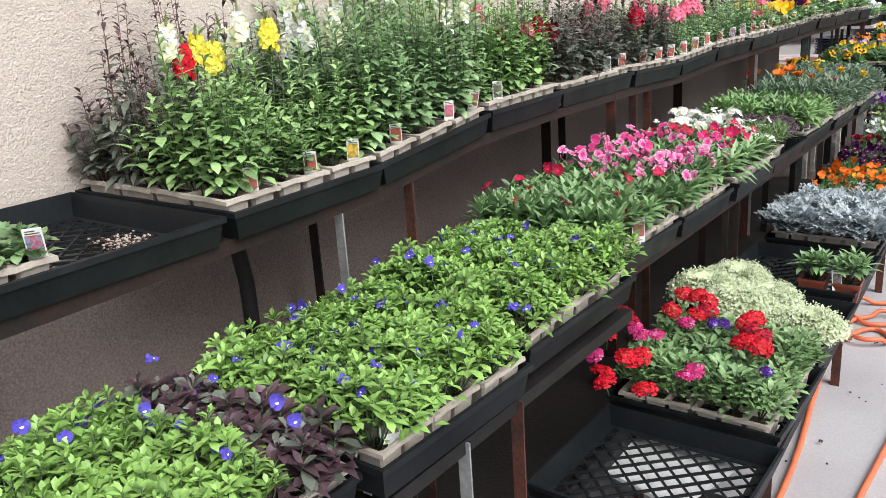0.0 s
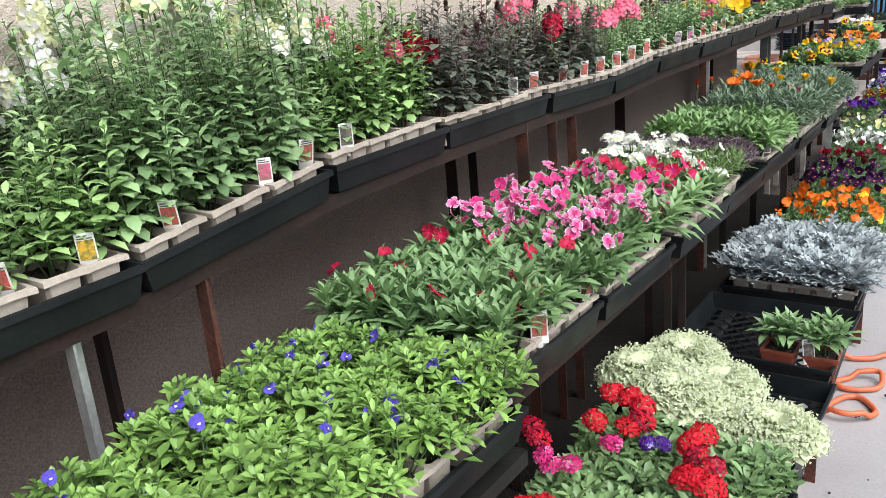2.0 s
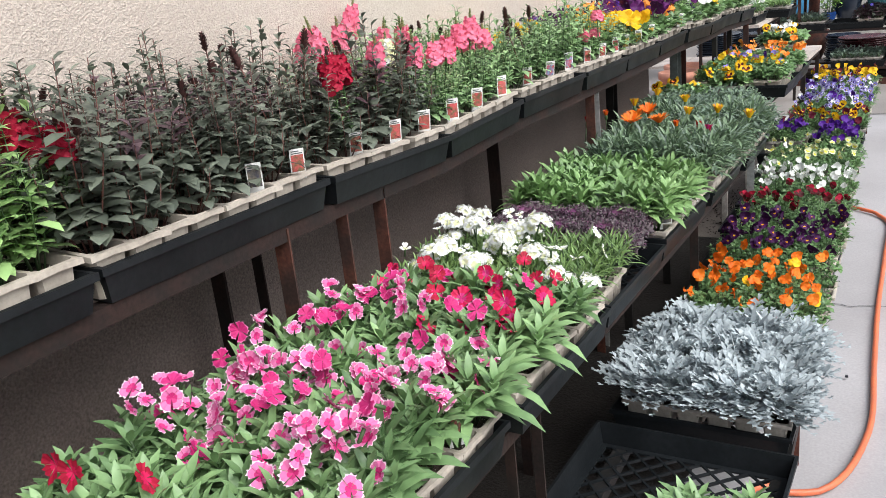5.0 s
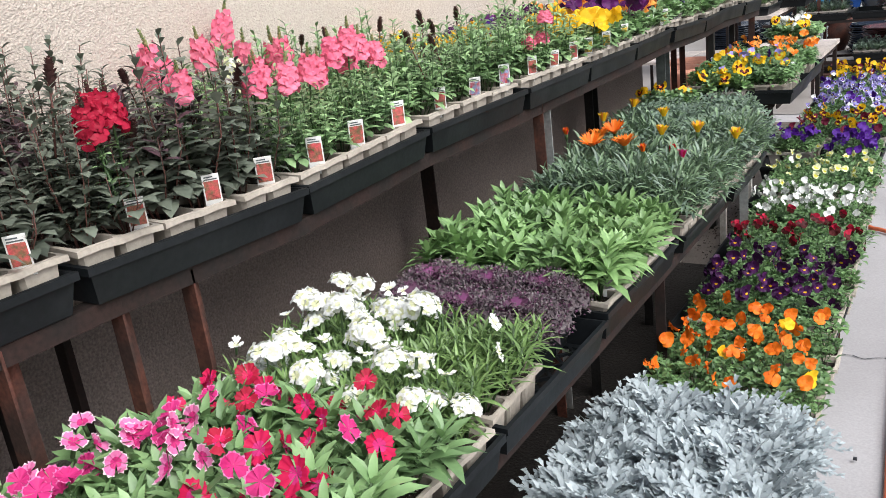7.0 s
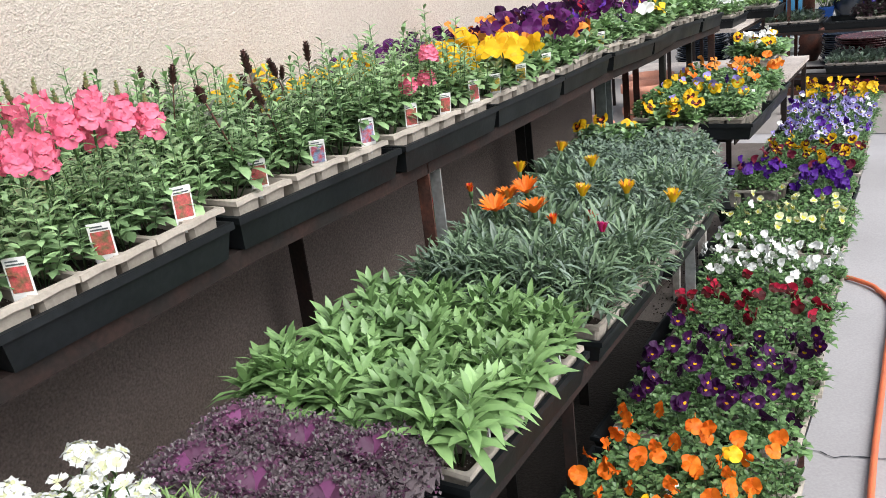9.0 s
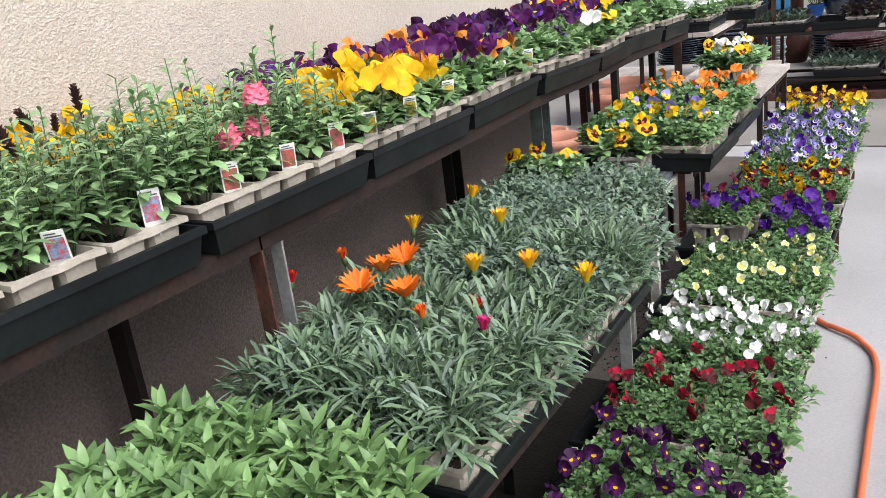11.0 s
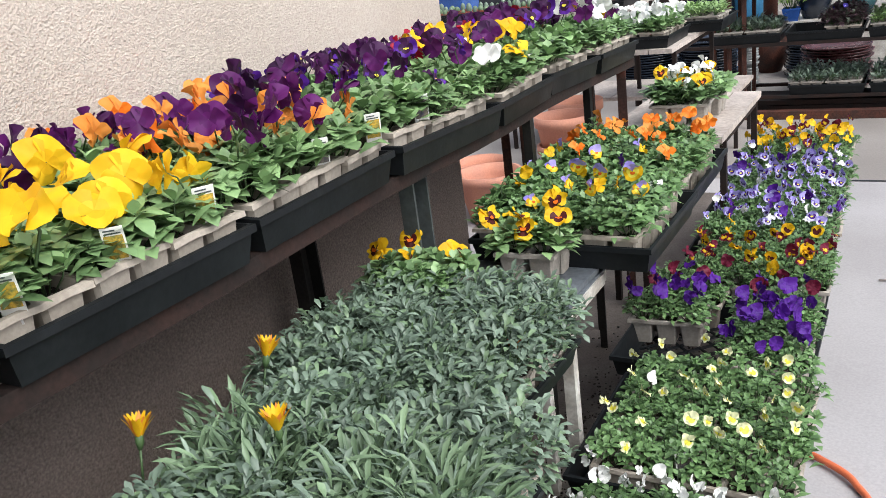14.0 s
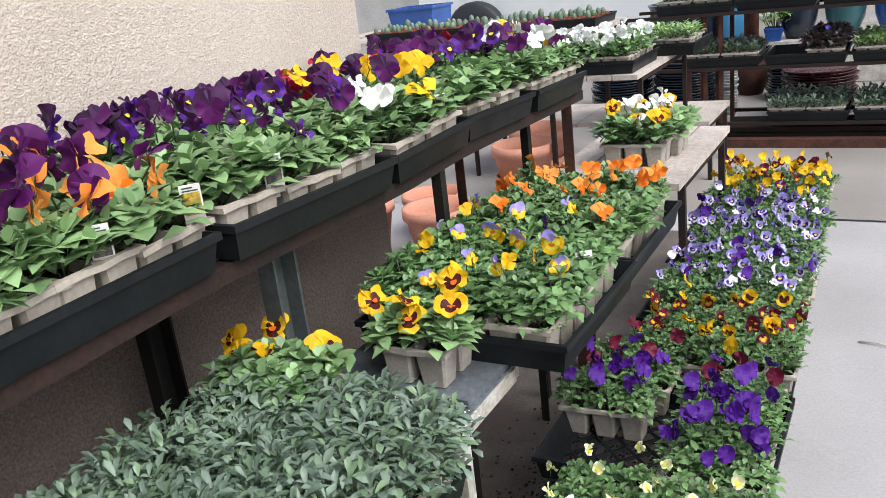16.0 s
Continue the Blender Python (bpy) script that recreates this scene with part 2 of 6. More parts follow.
# ---- mesh building ----
class Geo:
    """Collects faces of one mesh, with a material for each."""

    def __init__(self):
        self.v, self.f, self.m, self.mats = [], [], [], []

    def slot(self, mat):
        if mat not in self.mats:
            self.mats.append(mat)
        return self.mats.index(mat)

    def add(self, vs, fs, mat):
        o, s = len(self.v), self.slot(mat)
        self.v.extend(tuple(p) for p in vs)
        self.f.extend(tuple(i + o for i in q) for q in fs)
        self.m.extend([s] * len(fs))

    def mesh(self, name, smooth=True):
        me = bpy.data.meshes.new(name)
        me.from_pydata(self.v, [], self.f)
        for mat in self.mats:
            me.materials.append(mat)
        me.polygons.foreach_set("material_index", self.m)
        me.polygons.foreach_set("use_smooth", [smooth] * len(self.f))
        me.update()
        return me


def box(g, x0, y0, z0, x1, y1, z1, mat, taper=0.0):
    t = taper
    vs = [(x0 + t, y0 + t, z0), (x1 - t, y0 + t, z0), (x1 - t, y1 - t, z0), (x0 + t, y1 - t, z0), (x0, y0, z1), (x1, y0, z1), (x1, y1, z1), (x0, y1, z1)]
    g.add(vs, [(0, 3, 2, 1), (4, 5, 6, 7), (0, 1, 5, 4), (1, 2, 6, 5), (2, 3, 7, 6), (3, 0, 4, 7)], mat)


def tube(g, points, radius, mat, sides=6, taper=1.0):
    pts = [Vector(p) for p in points]
    vs, fs, n = [], [], len(pts)
    side = None
    for i, p in enumerate(pts):
        d = (pts[min(i + 1, n - 1)] - pts[max(i - 1, 0)]).normalized()
        if side is None:
            side = d.orthogonal().normalized()
        side = (side - d * side.dot(d)).normalized()
        up = d.cross(side)
        r = radius * (1 + (taper - 1) * i / max(1, n - 1))
        for k in range(sides):
            a = 2 * math.pi * k / sides
            vs.append(p + side * (r * math.cos(a)) + up * (r * math.sin(a)))
    for i in range(n - 1):
        for k in range(sides):
            a, b = i * sides + k, i * sides + (k + 1) % sides
            fs.append((a, b, b + sides, a + sides))
    fs += [tuple(reversed(range(sides))), tuple(range((n - 1) * sides, n * sides))]
    g.add(vs, fs, mat)


def lathe(g, profile, mat, sides=28, centre=(0, 0, 0)):
    vs, fs, n = [], [], len(profile)
    for r, z in profile:
        for k in range(sides):
            a = 2 * math.pi * k / sides
            vs.append((centre[0] + r * math.cos(a), centre[1] + r * math.sin(a), centre[2] + z))
    for i in range(n - 1):
        for k in range(sides):
            a, b = i * sides + k, i * sides + (k + 1) % sides
            fs.append((a, b, b + sides, a + sides))
    fs.append(tuple(reversed(range(sides))))
    g.add(vs, fs, mat)


def leaf(g, mat, base, azimuth, lift, length, width, droop=0.8, fold=0.25, n=3, peak=0.45, rnd=random):
    """A leaf with a midrib, from base, bending down by droop radians along its length."""
    ca, sa = math.cos(azimuth), math.sin(azimuth)
    vs, fs = [], []
    x = z = 0.0
    step = length / n
    for i in range(n + 1):
        s = i / n
        ang = lift - droop * s
        w = width * 0.5 * (math.sin(math.pi * min(1, s * 0.5 / peak if s < peak else 0.5 + 0.5 * (s - peak) / (1 - peak))) if 0 < s < 1 else (0.16 if s == 0 else 0.0))
        px, pz = x, z
        up = w * fold
        if i == n:
            vs.append((base[0] + px * ca, base[1] + px * sa, base[2] + pz))
        else:
            for k, h in ((-1, up), (0, 0), (1, up)):
                oy = k * w
                ox = px - math.sin(ang) * h
                vs.append((base[0] + ox * ca - oy * sa, base[1] + ox * sa + oy * ca, base[2] + pz + math.cos(ang) * h))
        x += step * math.cos(ang)
        z += step * math.sin(ang)
    for i in range(n - 1):
        a = i * 3
        fs += [(a, a + 1, a + 4, a + 3), (a + 1, a + 2, a + 5, a + 4)]
    a, t = (n - 1) * 3, n * 3
    fs += [(a, a + 1, t), (a + 1, a + 2, t)]
    g.add(vs, fs, mat)


def petal(g, outer, inner, azimuth, reach, spread, cup, split=0.5, ruffle=0.1, lift=0.0, n=6, phase=0.0, tilt=0.0):
    """A rounded, waved petal that points along azimuth from the origin; inner: the material of its base."""
    rows = []
    for row in (split, 0.5 + 0.5 * split, 1.0):
        pts = []
        for k in range(n + 1):
            u = k / n * 2 - 1
            a = azimuth + u * spread
            r = reach * row * (1 - 0.2 * abs(u) ** 3)
            wave = math.sin(u * 3.1 + phase) + 0.55 * math.sin(u * 6.3 + 2 * phase)
            zz = lift + r * tilt + cup * row * row * reach * (1 - 0.6 * u * u) + ruffle * reach * row ** 3 * wave
            pts.append((r * math.cos(a), r * math.sin(a), zz))
        rows.append(pts)
    g.add([(0, 0, lift)] + rows[0], [(0, k + 1, k + 2) for k in range(n)], inner)
    m = n + 1
    g.add(rows[0] + rows[1] + rows[2], [(q * m + k, q * m + m + k, q * m + m + 1 + k, q * m + k + 1) for q in range(2) for k in range(n)], outer)


# ---- flowers: centre at the origin, facing +z, "up" of the face along +y ----
def pansy(name, radius, top, side, blotch=None, eye=None, seed=0):
    r = random.Random(seed)
    g = Geo()
    b = blotch or side
    for k, (a, reach, sp, mat, inn, lift) in enumerate((
            (radians(52), 1.0, 0.98, top, top, -0.10), (radians(128), 1.0, 0.98, top, top, -0.07),
            (radians(2), 0.92, 0.92, side, b, 0.0), (radians(178), 0.92, 0.92, side, b, 0.02),
            (radians(270), 0.95, 1.08, side, b, 0.05))):
        petal(g, PETAL[mat], PETAL[inn], a + r.uniform(-0.1, 0.1), radius * reach * r.uniform(0.86, 1.12), sp * r.uniform(0.85, 1.1), r.uniform(-0.6, 0.45), 0.62 if blotch else 0.5, 0.17, lift * radius, 8, r.uniform(0, 6), r.uniform(-0.25, 0.5))
    if eye:
        petal(g, PETAL[eye], PETAL[eye], radians(270), radius * 0.30, 1.5, 0.1, 0.5, 0, 0.12 * radius, 5)
    tube(g, [(0, 0, -0.02 * 0), (0, -radius * 0.35, -radius * 0.5), (0, -radius * 1.3, -radius * 0.75)], radius * 0.05, LEAF["stem"], 4)
    return g.mesh(name)


def dianthus_flower(name, radius, rim, mid, heart, seed=0):
    r = random.Random(seed)
    g = Geo()
    for k in range(5):
        a = k * 2 * math.pi / 5 + r.uniform(-0.15, 0.15)
        tilt, bend, size = r.uniform(0.0, 0.55), r.uniform(-0.5, 0.2), radius * r.uniform(0.85, 1.1)
        vs = [(0, 0, 0)]
        for row in (0.42, 0.62, 0.84, 1.0):
            for j in range(7):
                u = j / 6 * 2 - 1
                rr = size * row * (1 - (0.13 if row == 1.0 and j % 2 else 0)) * (1 - 0.12 * u * u)
                vs.append((rr * math.cos(a + u * 0.58), rr * math.sin(a + u * 0.58), rr * tilt + bend * size * row * row + size * 0.09 * row * math.sin(j * 2.3 + k)))
        g.add(vs[:8], [(0, j + 1, j + 2) for j in range(6)], PETAL[heart])
        g.add(vs[1:22], [(q * 7 + j, q * 7 + 7 + j, q * 7 + 8 + j, q * 7 + j + 1) for q in range(2) for j in range(6)], PETAL[mid])
        g.add(vs[15:], [(j, 7 + j, 8 + j, j + 1) for j in range(6)], PETAL[rim])
    tube(g, [(0, 0, -0.002), (0, 0, -radius * 1.2)], radius * 0.16, LEAF["stem"], 5)
    return g.mesh(name)


def snap_spike(name, height, colour, second=None, buds="greenbud", seed=0, florets=19, width=0.0235):
    """A snapdragon spike: two-lipped florets round a stem, closed buds above. It grows up from the origin."""
    r = random.Random(seed)
    g = Geo()
    tube(g, [(0, 0, -0.05), (0, 0, height * 0.6), (0, 0, height)], 0.0022, LEAF["stem"], 5, 0.6)
    for i in range(florets):
        s = i / florets
        z, a = height * (0.02 + 0.62 * s), i * 2.4 + r.uniform(-0.3, 0.3)
        size = width * (1.05 - 0.45 * s)
        m = PETAL[second if second and r.random() < 0.35 else colour]
        sub = Geo()
        for k, (az, reach, sp, lift) in enumerate(((1.1, 1.0, 0.55, 0.2), (2.04, 1.0, 0.55, 0.2), (-0.35, 0.85, 0.6, -0.1), (3.5, 0.85, 0.6, -0.1), (4.71, 0.95, 0.7, -0.2))):
            petal(sub, m, m, az, size * reach, sp, 0.35 if k < 2 else -0.2, 0.55, 0.1, lift * size * 0.4, 4, r.uniform(0, 6))
        t = Matrix.Translation((0, 0, z)) @ Matrix.Rotation(a, 4, "Z") @ Matrix.Translation((size * 0.85, 0, 0)) @ Matrix.Rotation(radians(68), 4, "Y") @ Matrix.Rotation(radians(90), 4, "Z")
        g.add([t @ Vector(p) for p in sub.v], sub.f, m)
        leaf(g, m, (0, 0, z), a, 0.1, size * 1.0, size * 0.9, 0.1, 0.6, 2)
    for i in range(12):
        s = i / 12
        z, a = height * (0.64 + 0.36 * s), i * 2.4
        leaf(g, LEAF[buds], (0.001 * math.cos(a), 0.001 * math.sin(a), z), a, 1.0, 0.011 * (1.15 - 0.6 * s), 0.009 * (1.15 - 0.6 * s), -0.5, 0.9, 2)
    return g.mesh(name)


def bud_spike(name, height, mat, seed=0):
    """A short head of closed buds on a leafy stem."""
    r = random.Random(seed)
    g = Geo()
    tube(g, [(0, 0, -0.08), (0, 0, height)], 0.0015, LEAF["redstem"], 4)
    for i in range(30):
        s = i / 30
        z, a, w = height * (0.1 + 0.9 * s), i * 2.4 + r.uniform(-0.3, 0.3), math.sin(math.pi * (0.25 + 0.75 * s)) ** 0.7
        leaf(g, LEAF[mat], (0.002 * math.cos(a), 0.002 * math.sin(a), z), a, 0.7, 0.003 + 0.008 * w, 0.003 + 0.008 * w, -0.7, 0.9, 2)
    for i in range(9):
        leaf(g, LEAF["bronze"], (0, 0, -0.05 + 0.006 * i), i * 2.4, 0.6, 0.026, 0.009, 0.9, 0.3, 3)
    return g.mesh(name)


def gazania_flower(name, radius, colour, tip, lift, seed=0):
    r = random.Random(seed)
    g = Geo()
    for k in range(24):
        a = k * 2 * math.pi / 24 + r.uniform(-0.08, 0.08)
        leaf(g, PETAL[colour if k % 5 else tip], (0.004 * math.cos(a), 0.004 * math.sin(a), 0), a, lift + r.uniform(-0.15, 0.15), radius, radius * 0.25, 0.3, 0.3, 3, 0.55)
    lathe(g, [(0.003, -0.016), (0.006, -0.006), (0.005, 0.004), (0.001, 0.007)], LEAF["stem"], 8)
    tube(g, [(0, 0, -0.01), (0, 0, -0.07)], 0.002, LEAF["stem"], 4)
    return g.mesh(name)


def flower_ball(name, radius, colour, second=None, florets=34, seed=0):
    """A dome of many small five-petalled florets."""
    r = random.Random(seed)
    g = Geo()
    for i in range(florets):
        u = 1 - 1.1 * (i + 0.5) / florets
        a = i * 2.39996
        d = Vector((math.sqrt(max(0, 1 - u * u)) * math.cos(a), math.sqrt(max(0, 1 - u * u)) * math.sin(a), u))
        q = d.to_track_quat("Z", "Y").to_matrix()
        size = radius * (0.46 if florets > 20 else 0.56) * r.uniform(0.8, 1.15)
        m = PETAL[second if second and r.random() < 0.3 else colour]
        sub = Geo()
        for k in range(5):
            petal(sub, m, m, k * 1.2566 + r.uniform(-0.2, 0.2), size, 0.5, r.uniform(-0.1, 0.3), 0.5, 0.08, 0, 3, r.uniform(0, 6))
        g.add([q @ Vector(p) + d * radius * r.uniform(0.82, 1.0) for p in sub.v], sub.f, m)
    tube(g, [(0, 0, 0), (0, 0, -radius * 2.2)], 0.002, LEAF["stem"], 4)
    return g.mesh(name)


# ---- plants: root at the origin ----
def stemmed(name, height, stems, mat, leaf_len, leaf_w, spacing, stem_mat="stem", spread=0.03, tip=None, seed=0, droop=0.9, bushy=0.7):
    """Upright stems with leaves all round, larger below."""
    r = random.Random(seed)
    g = Geo()
    for k in range(stems):
        a = k * 2.4 + r.uniform(-0.4, 0.4)
        d = spread * math.sqrt((k + 0.3) / stems)
        h = height * (r.uniform(0.55, 1.0) if k else 1.0)
        p0 = Vector((0.25 * d * math.cos(a), 0.25 * d * math.sin(a), 0))
        p1 = Vector((d * math.cos(a), d * math.sin(a), h * 0.55))
        p2 = Vector((1.15 * d * math.cos(a), 1.15 * d * math.sin(a), h))
        tube(g, [p0, p1, p2], 0.0013, LEAF[stem_mat], 4, 0.5)
        n = int(h / spacing)
        for i in range(n):
            s = (i + 0.6) / n
            if s * h < 0.024:
                continue
            p = p0.lerp(p1, s / 0.55) if s < 0.55 else p1.lerp(p2, (s - 0.55) / 0.45)
            size = (1.0 - 0.38 * max(0, s - 0.4) / 0.6) * r.uniform(0.75, 1.2)
            m = LEAF[tip] if tip and s > 0.72 else LEAF[mat]
            leaf(g, m, p, i * 2.4 + r.uniform(-0.7, 0.7) + k, 0.12 + 0.55 * s * s + r.uniform(-0.35, 0.35), leaf_len * size, leaf_w * size * (1.2 if s < bushy else 0.9), droop + r.uniform(-0.35, 0.5), 0.13, 3, 0.52)
    return g.mesh(name)


def mound(name, mat, count, leaf_len, leaf_w, radius, height, seed=0, lift=(0.1, 1.2), droop=0.7, second=None, peak=0.5, fold=0.25, n=3):
    """A low cushion of leaves on short stalks."""
    r = random.Random(seed)
    g = Geo()
    for i in range(count):
        s = math.sqrt((i + 0.5) / count)
        a = i * 2.39996 + r.uniform(-0.3, 0.3)
        rad = radius * s * r.uniform(0.7, 1.0)
        z = height * (1 - 0.55 * s * s) * r.uniform(0.45, 1.0)
        m = LEAF[second] if second and r.random() < 0.3 else LEAF[mat]
        leaf(g, m, (rad * math.cos(a), rad * math.sin(a), z), a + r.uniform(-1.3, 1.3), r.uniform(*lift), leaf_len * r.uniform(0.7, 1.25), leaf_w * r.uniform(0.8, 1.2), droop * r.uniform(0.5, 1.4), fold, n, peak)
    for i in range(7):
        a = i * 0.9
        tube(g, [(0, 0, 0), (radius * 0.5 * math.cos(a), radius * 0.5 * math.sin(a), height * 0.75)], 0.0014, LEAF["stem"], 4)
    return g.mesh(name)


def whorl(name, mat, shoots, leaf_len, leaf_w, height, radius, seed=0, droop=1.0):
    """Shoots that each end in a star of lance-shaped leaves."""
    r = random.Random(seed)
    g = Geo()
    for k in range(shoots):
        a0 = k * 2.4
        d = radius * math.sqrt((k + 0.2) / shoots)
        x, y, h = d * math.cos(a0), d * math.sin(a0), height * r.uniform(0.7, 1.05)
        tube(g, [(0.2 * x, 0.2 * y, 0), (x, y, h)], 0.002, LEAF["stem"], 4)
        for i in range(15):
            s = i / 15
            leaf(g, LEAF[mat], (x, y, h * (0.55 + 0.45 * s)), i * 2.4 + r.uniform(-0.25, 0.25), 0.2 + 1.05 * s, leaf_len * (1.1 - 0.6 * s) * r.uniform(0.85, 1.15), leaf_w * (1.1 - 0.5 * s), droop * (1 - 0.5 * s), 0.25, 3, 0.42)
    return g.mesh(name)


def rosettes(name, mat, shoots, per, leaf_len, leaf_w, radius, height, seed=0, droop=0.9, peak=0.64, fold=0.3, lower=40, second=None, n=3):
    """A bushy cushion of shoots, each ending in a rosette of blunt, spoon-shaped leaves."""
    r = random.Random(seed)
    g = Geo()
    for k in range(shoots):
        s = math.sqrt((k + 0.4) / shoots)
        a0 = k * 2.39996 + r.uniform(-0.3, 0.3)
        d = radius * s * r.uniform(0.85, 1.1)
        h = height * (1 - 0.42 * s * s) * r.uniform(0.72, 1.12)
        x, y = d * math.cos(a0), d * math.sin(a0)
        tube(g, [(0.25 * x, 0.25 * y, 0), (0.8 * x, 0.8 * y, 0.55 * h), (x, y, h)], 0.0012, LEAF["stem"], 4)
        size = r.uniform(0.75, 1.15)
        for i in range(per):
            q = i / per
            m = LEAF[second] if second and r.random() < 0.25 else LEAF[mat]
            leaf(g, m, (x, y, h - 0.012 * (1 - q)), i * 2.4 + r.uniform(-0.7, 0.7), 0.1 + 1.0 * q * q + r.uniform(-0.35, 0.5) + 0.15 * (1 - s), leaf_len * size * (1.12 - 0.62 * q) * r.uniform(0.85, 1.15), leaf_w * size * (1.1 - 0.5 * q) * r.uniform(0.8, 1.15), droop * (1 - 0.7 * q) + r.uniform(-0.4, 0.5), fold, n, peak)
    for i in range(lower):
        s = math.sqrt((i + 0.5) / lower)
        a = i * 2.39996
        leaf(g, LEAF[mat], (radius * s * math.cos(a), radius * s * math.sin(a), height * (1 - 0.5 * s * s) * r.uniform(0.3, 0.75)), a + r.uniform(-1.3, 1.3), r.uniform(-0.1, 0.9), leaf_len * r.uniform(0.8, 1.3), leaf_w * r.uniform(0.8, 1.2), droop, fold, 2, 0.55)
    return g.mesh(name)


def flower_cluster(name, radius, size, flowers, rim, mid, heart, seed=0):
    """A domed head of fringed dianthus flowers."""
    r = random.Random(seed)
    g = Geo()
    for i in range(flowers):
        u = 1 - 0.85 * (i + 0.3) / flowers
        a = i * 2.39996
        d = Vector((1.25 * math.sqrt(1 - u * u) * math.cos(a), 1.25 * math.sqrt(1 - u * u) * math.sin(a), 0.55 * u))
        q = Vector((d.x, d.y, 2.2 * u)).to_track_quat("Z", "Y").to_matrix() @ Matrix.Rotation(r.uniform(0, 6), 3, "Z")
        for k in range(5):
            tilt, reach = r.uniform(0.05, 0.5), size * r.uniform(0.85, 1.12)
            vs = [Vector((0, 0, 0))]
            for row in (0.5, 0.8, 1.0):
                for j in range(5):
                    w = j / 2 - 1
                    rr = reach * row * (1 - (0.14 if row == 1.0 and j % 2 else 0)) * (1 - 0.1 * w * w)
                    b = k * 1.2566 + w * 0.6
                    vs.append(Vector((rr * math.cos(b), rr * math.sin(b), rr * tilt - 0.25 * reach * row * row + reach * 0.10 * row * math.sin(j * 2.3 + k + i))))
            vs = [q @ p + d * radius * (0.8 + 0.1 * (i % 3)) for p in vs]
            g.add(vs[:6], [(0, j + 1, j + 2) for j in range(4)], PETAL[heart])
            g.add(vs[1:11], [(j, 5 + j, 6 + j, j + 1) for j in range(4)], PETAL[mid])
            g.add(vs[6:], [(j, 5 + j, 6 + j, j + 1) for j in range(4)], PETAL[rim])
    tube(g, [(0, 0, radius * 0.4), (0, 0, -0.06)], 0.0016, LEAF["stem"], 4)
    return g.mesh(name)


def silver_plant(name, seed=0, leaves=20):
    """Dusty miller: felted leaves cut into rounded lobes."""
    r = random.Random(seed)
    g = Geo()
    for i in range(leaves):
        s = math.sqrt((i + 0.5) / leaves)
        a = i * 2.4 + r.uniform(-0.3, 0.3)
        length, up = 0.080 * r.uniform(0.75, 1.2), 1.42 - 0.72 * s + r.uniform(-0.2, 0.2)
        bx, by, bz = 0.012 * s * math.cos(a), 0.012 * s * math.sin(a), 0.012 + 0.02 * (1 - s)
        c, sn = math.cos(a), math.sin(a)
        for j in range(6):
            q = (j + 1) / 6
            ang = up - 0.5 * q
            px, pz = length * q * math.cos(ang), length * q * math.sin(ang)
            for side in ((-1, 1) if j < 5 else (0,)):
                size = (0.010 + 0.017 * math.sin(math.pi * min(1.0, 0.15 + 0.75 * q))) * r.uniform(0.85, 1.15)
                leaf(g, LEAF["silver"], (bx + px * c, by + px * sn, bz + pz), a + side * 0.85, up * 0.6 + r.uniform(-0.3, 0.3), size, size * 0.58, 0.5, 0.25, 2, 0.62)
                for tooth in (-1, 1):
                    turn = a + side * 0.85
                    leaf(g, LEAF["silver"], (bx + px * c + 0.55 * size * math.cos(turn), by + px * sn + 0.55 * size * math.sin(turn), bz + pz + 0.25 * size), turn + tooth * 0.8, up * 0.5 + r.uniform(-0.3, 0.3), size * 0.6, size * 0.44, 0.3, 0.25, 2, 0.6)
        leaf(g, LEAF["silver"], (bx, by, bz), a, up, length, 0.012, 0.5, 0.1, 3)
    return g.mesh(name)


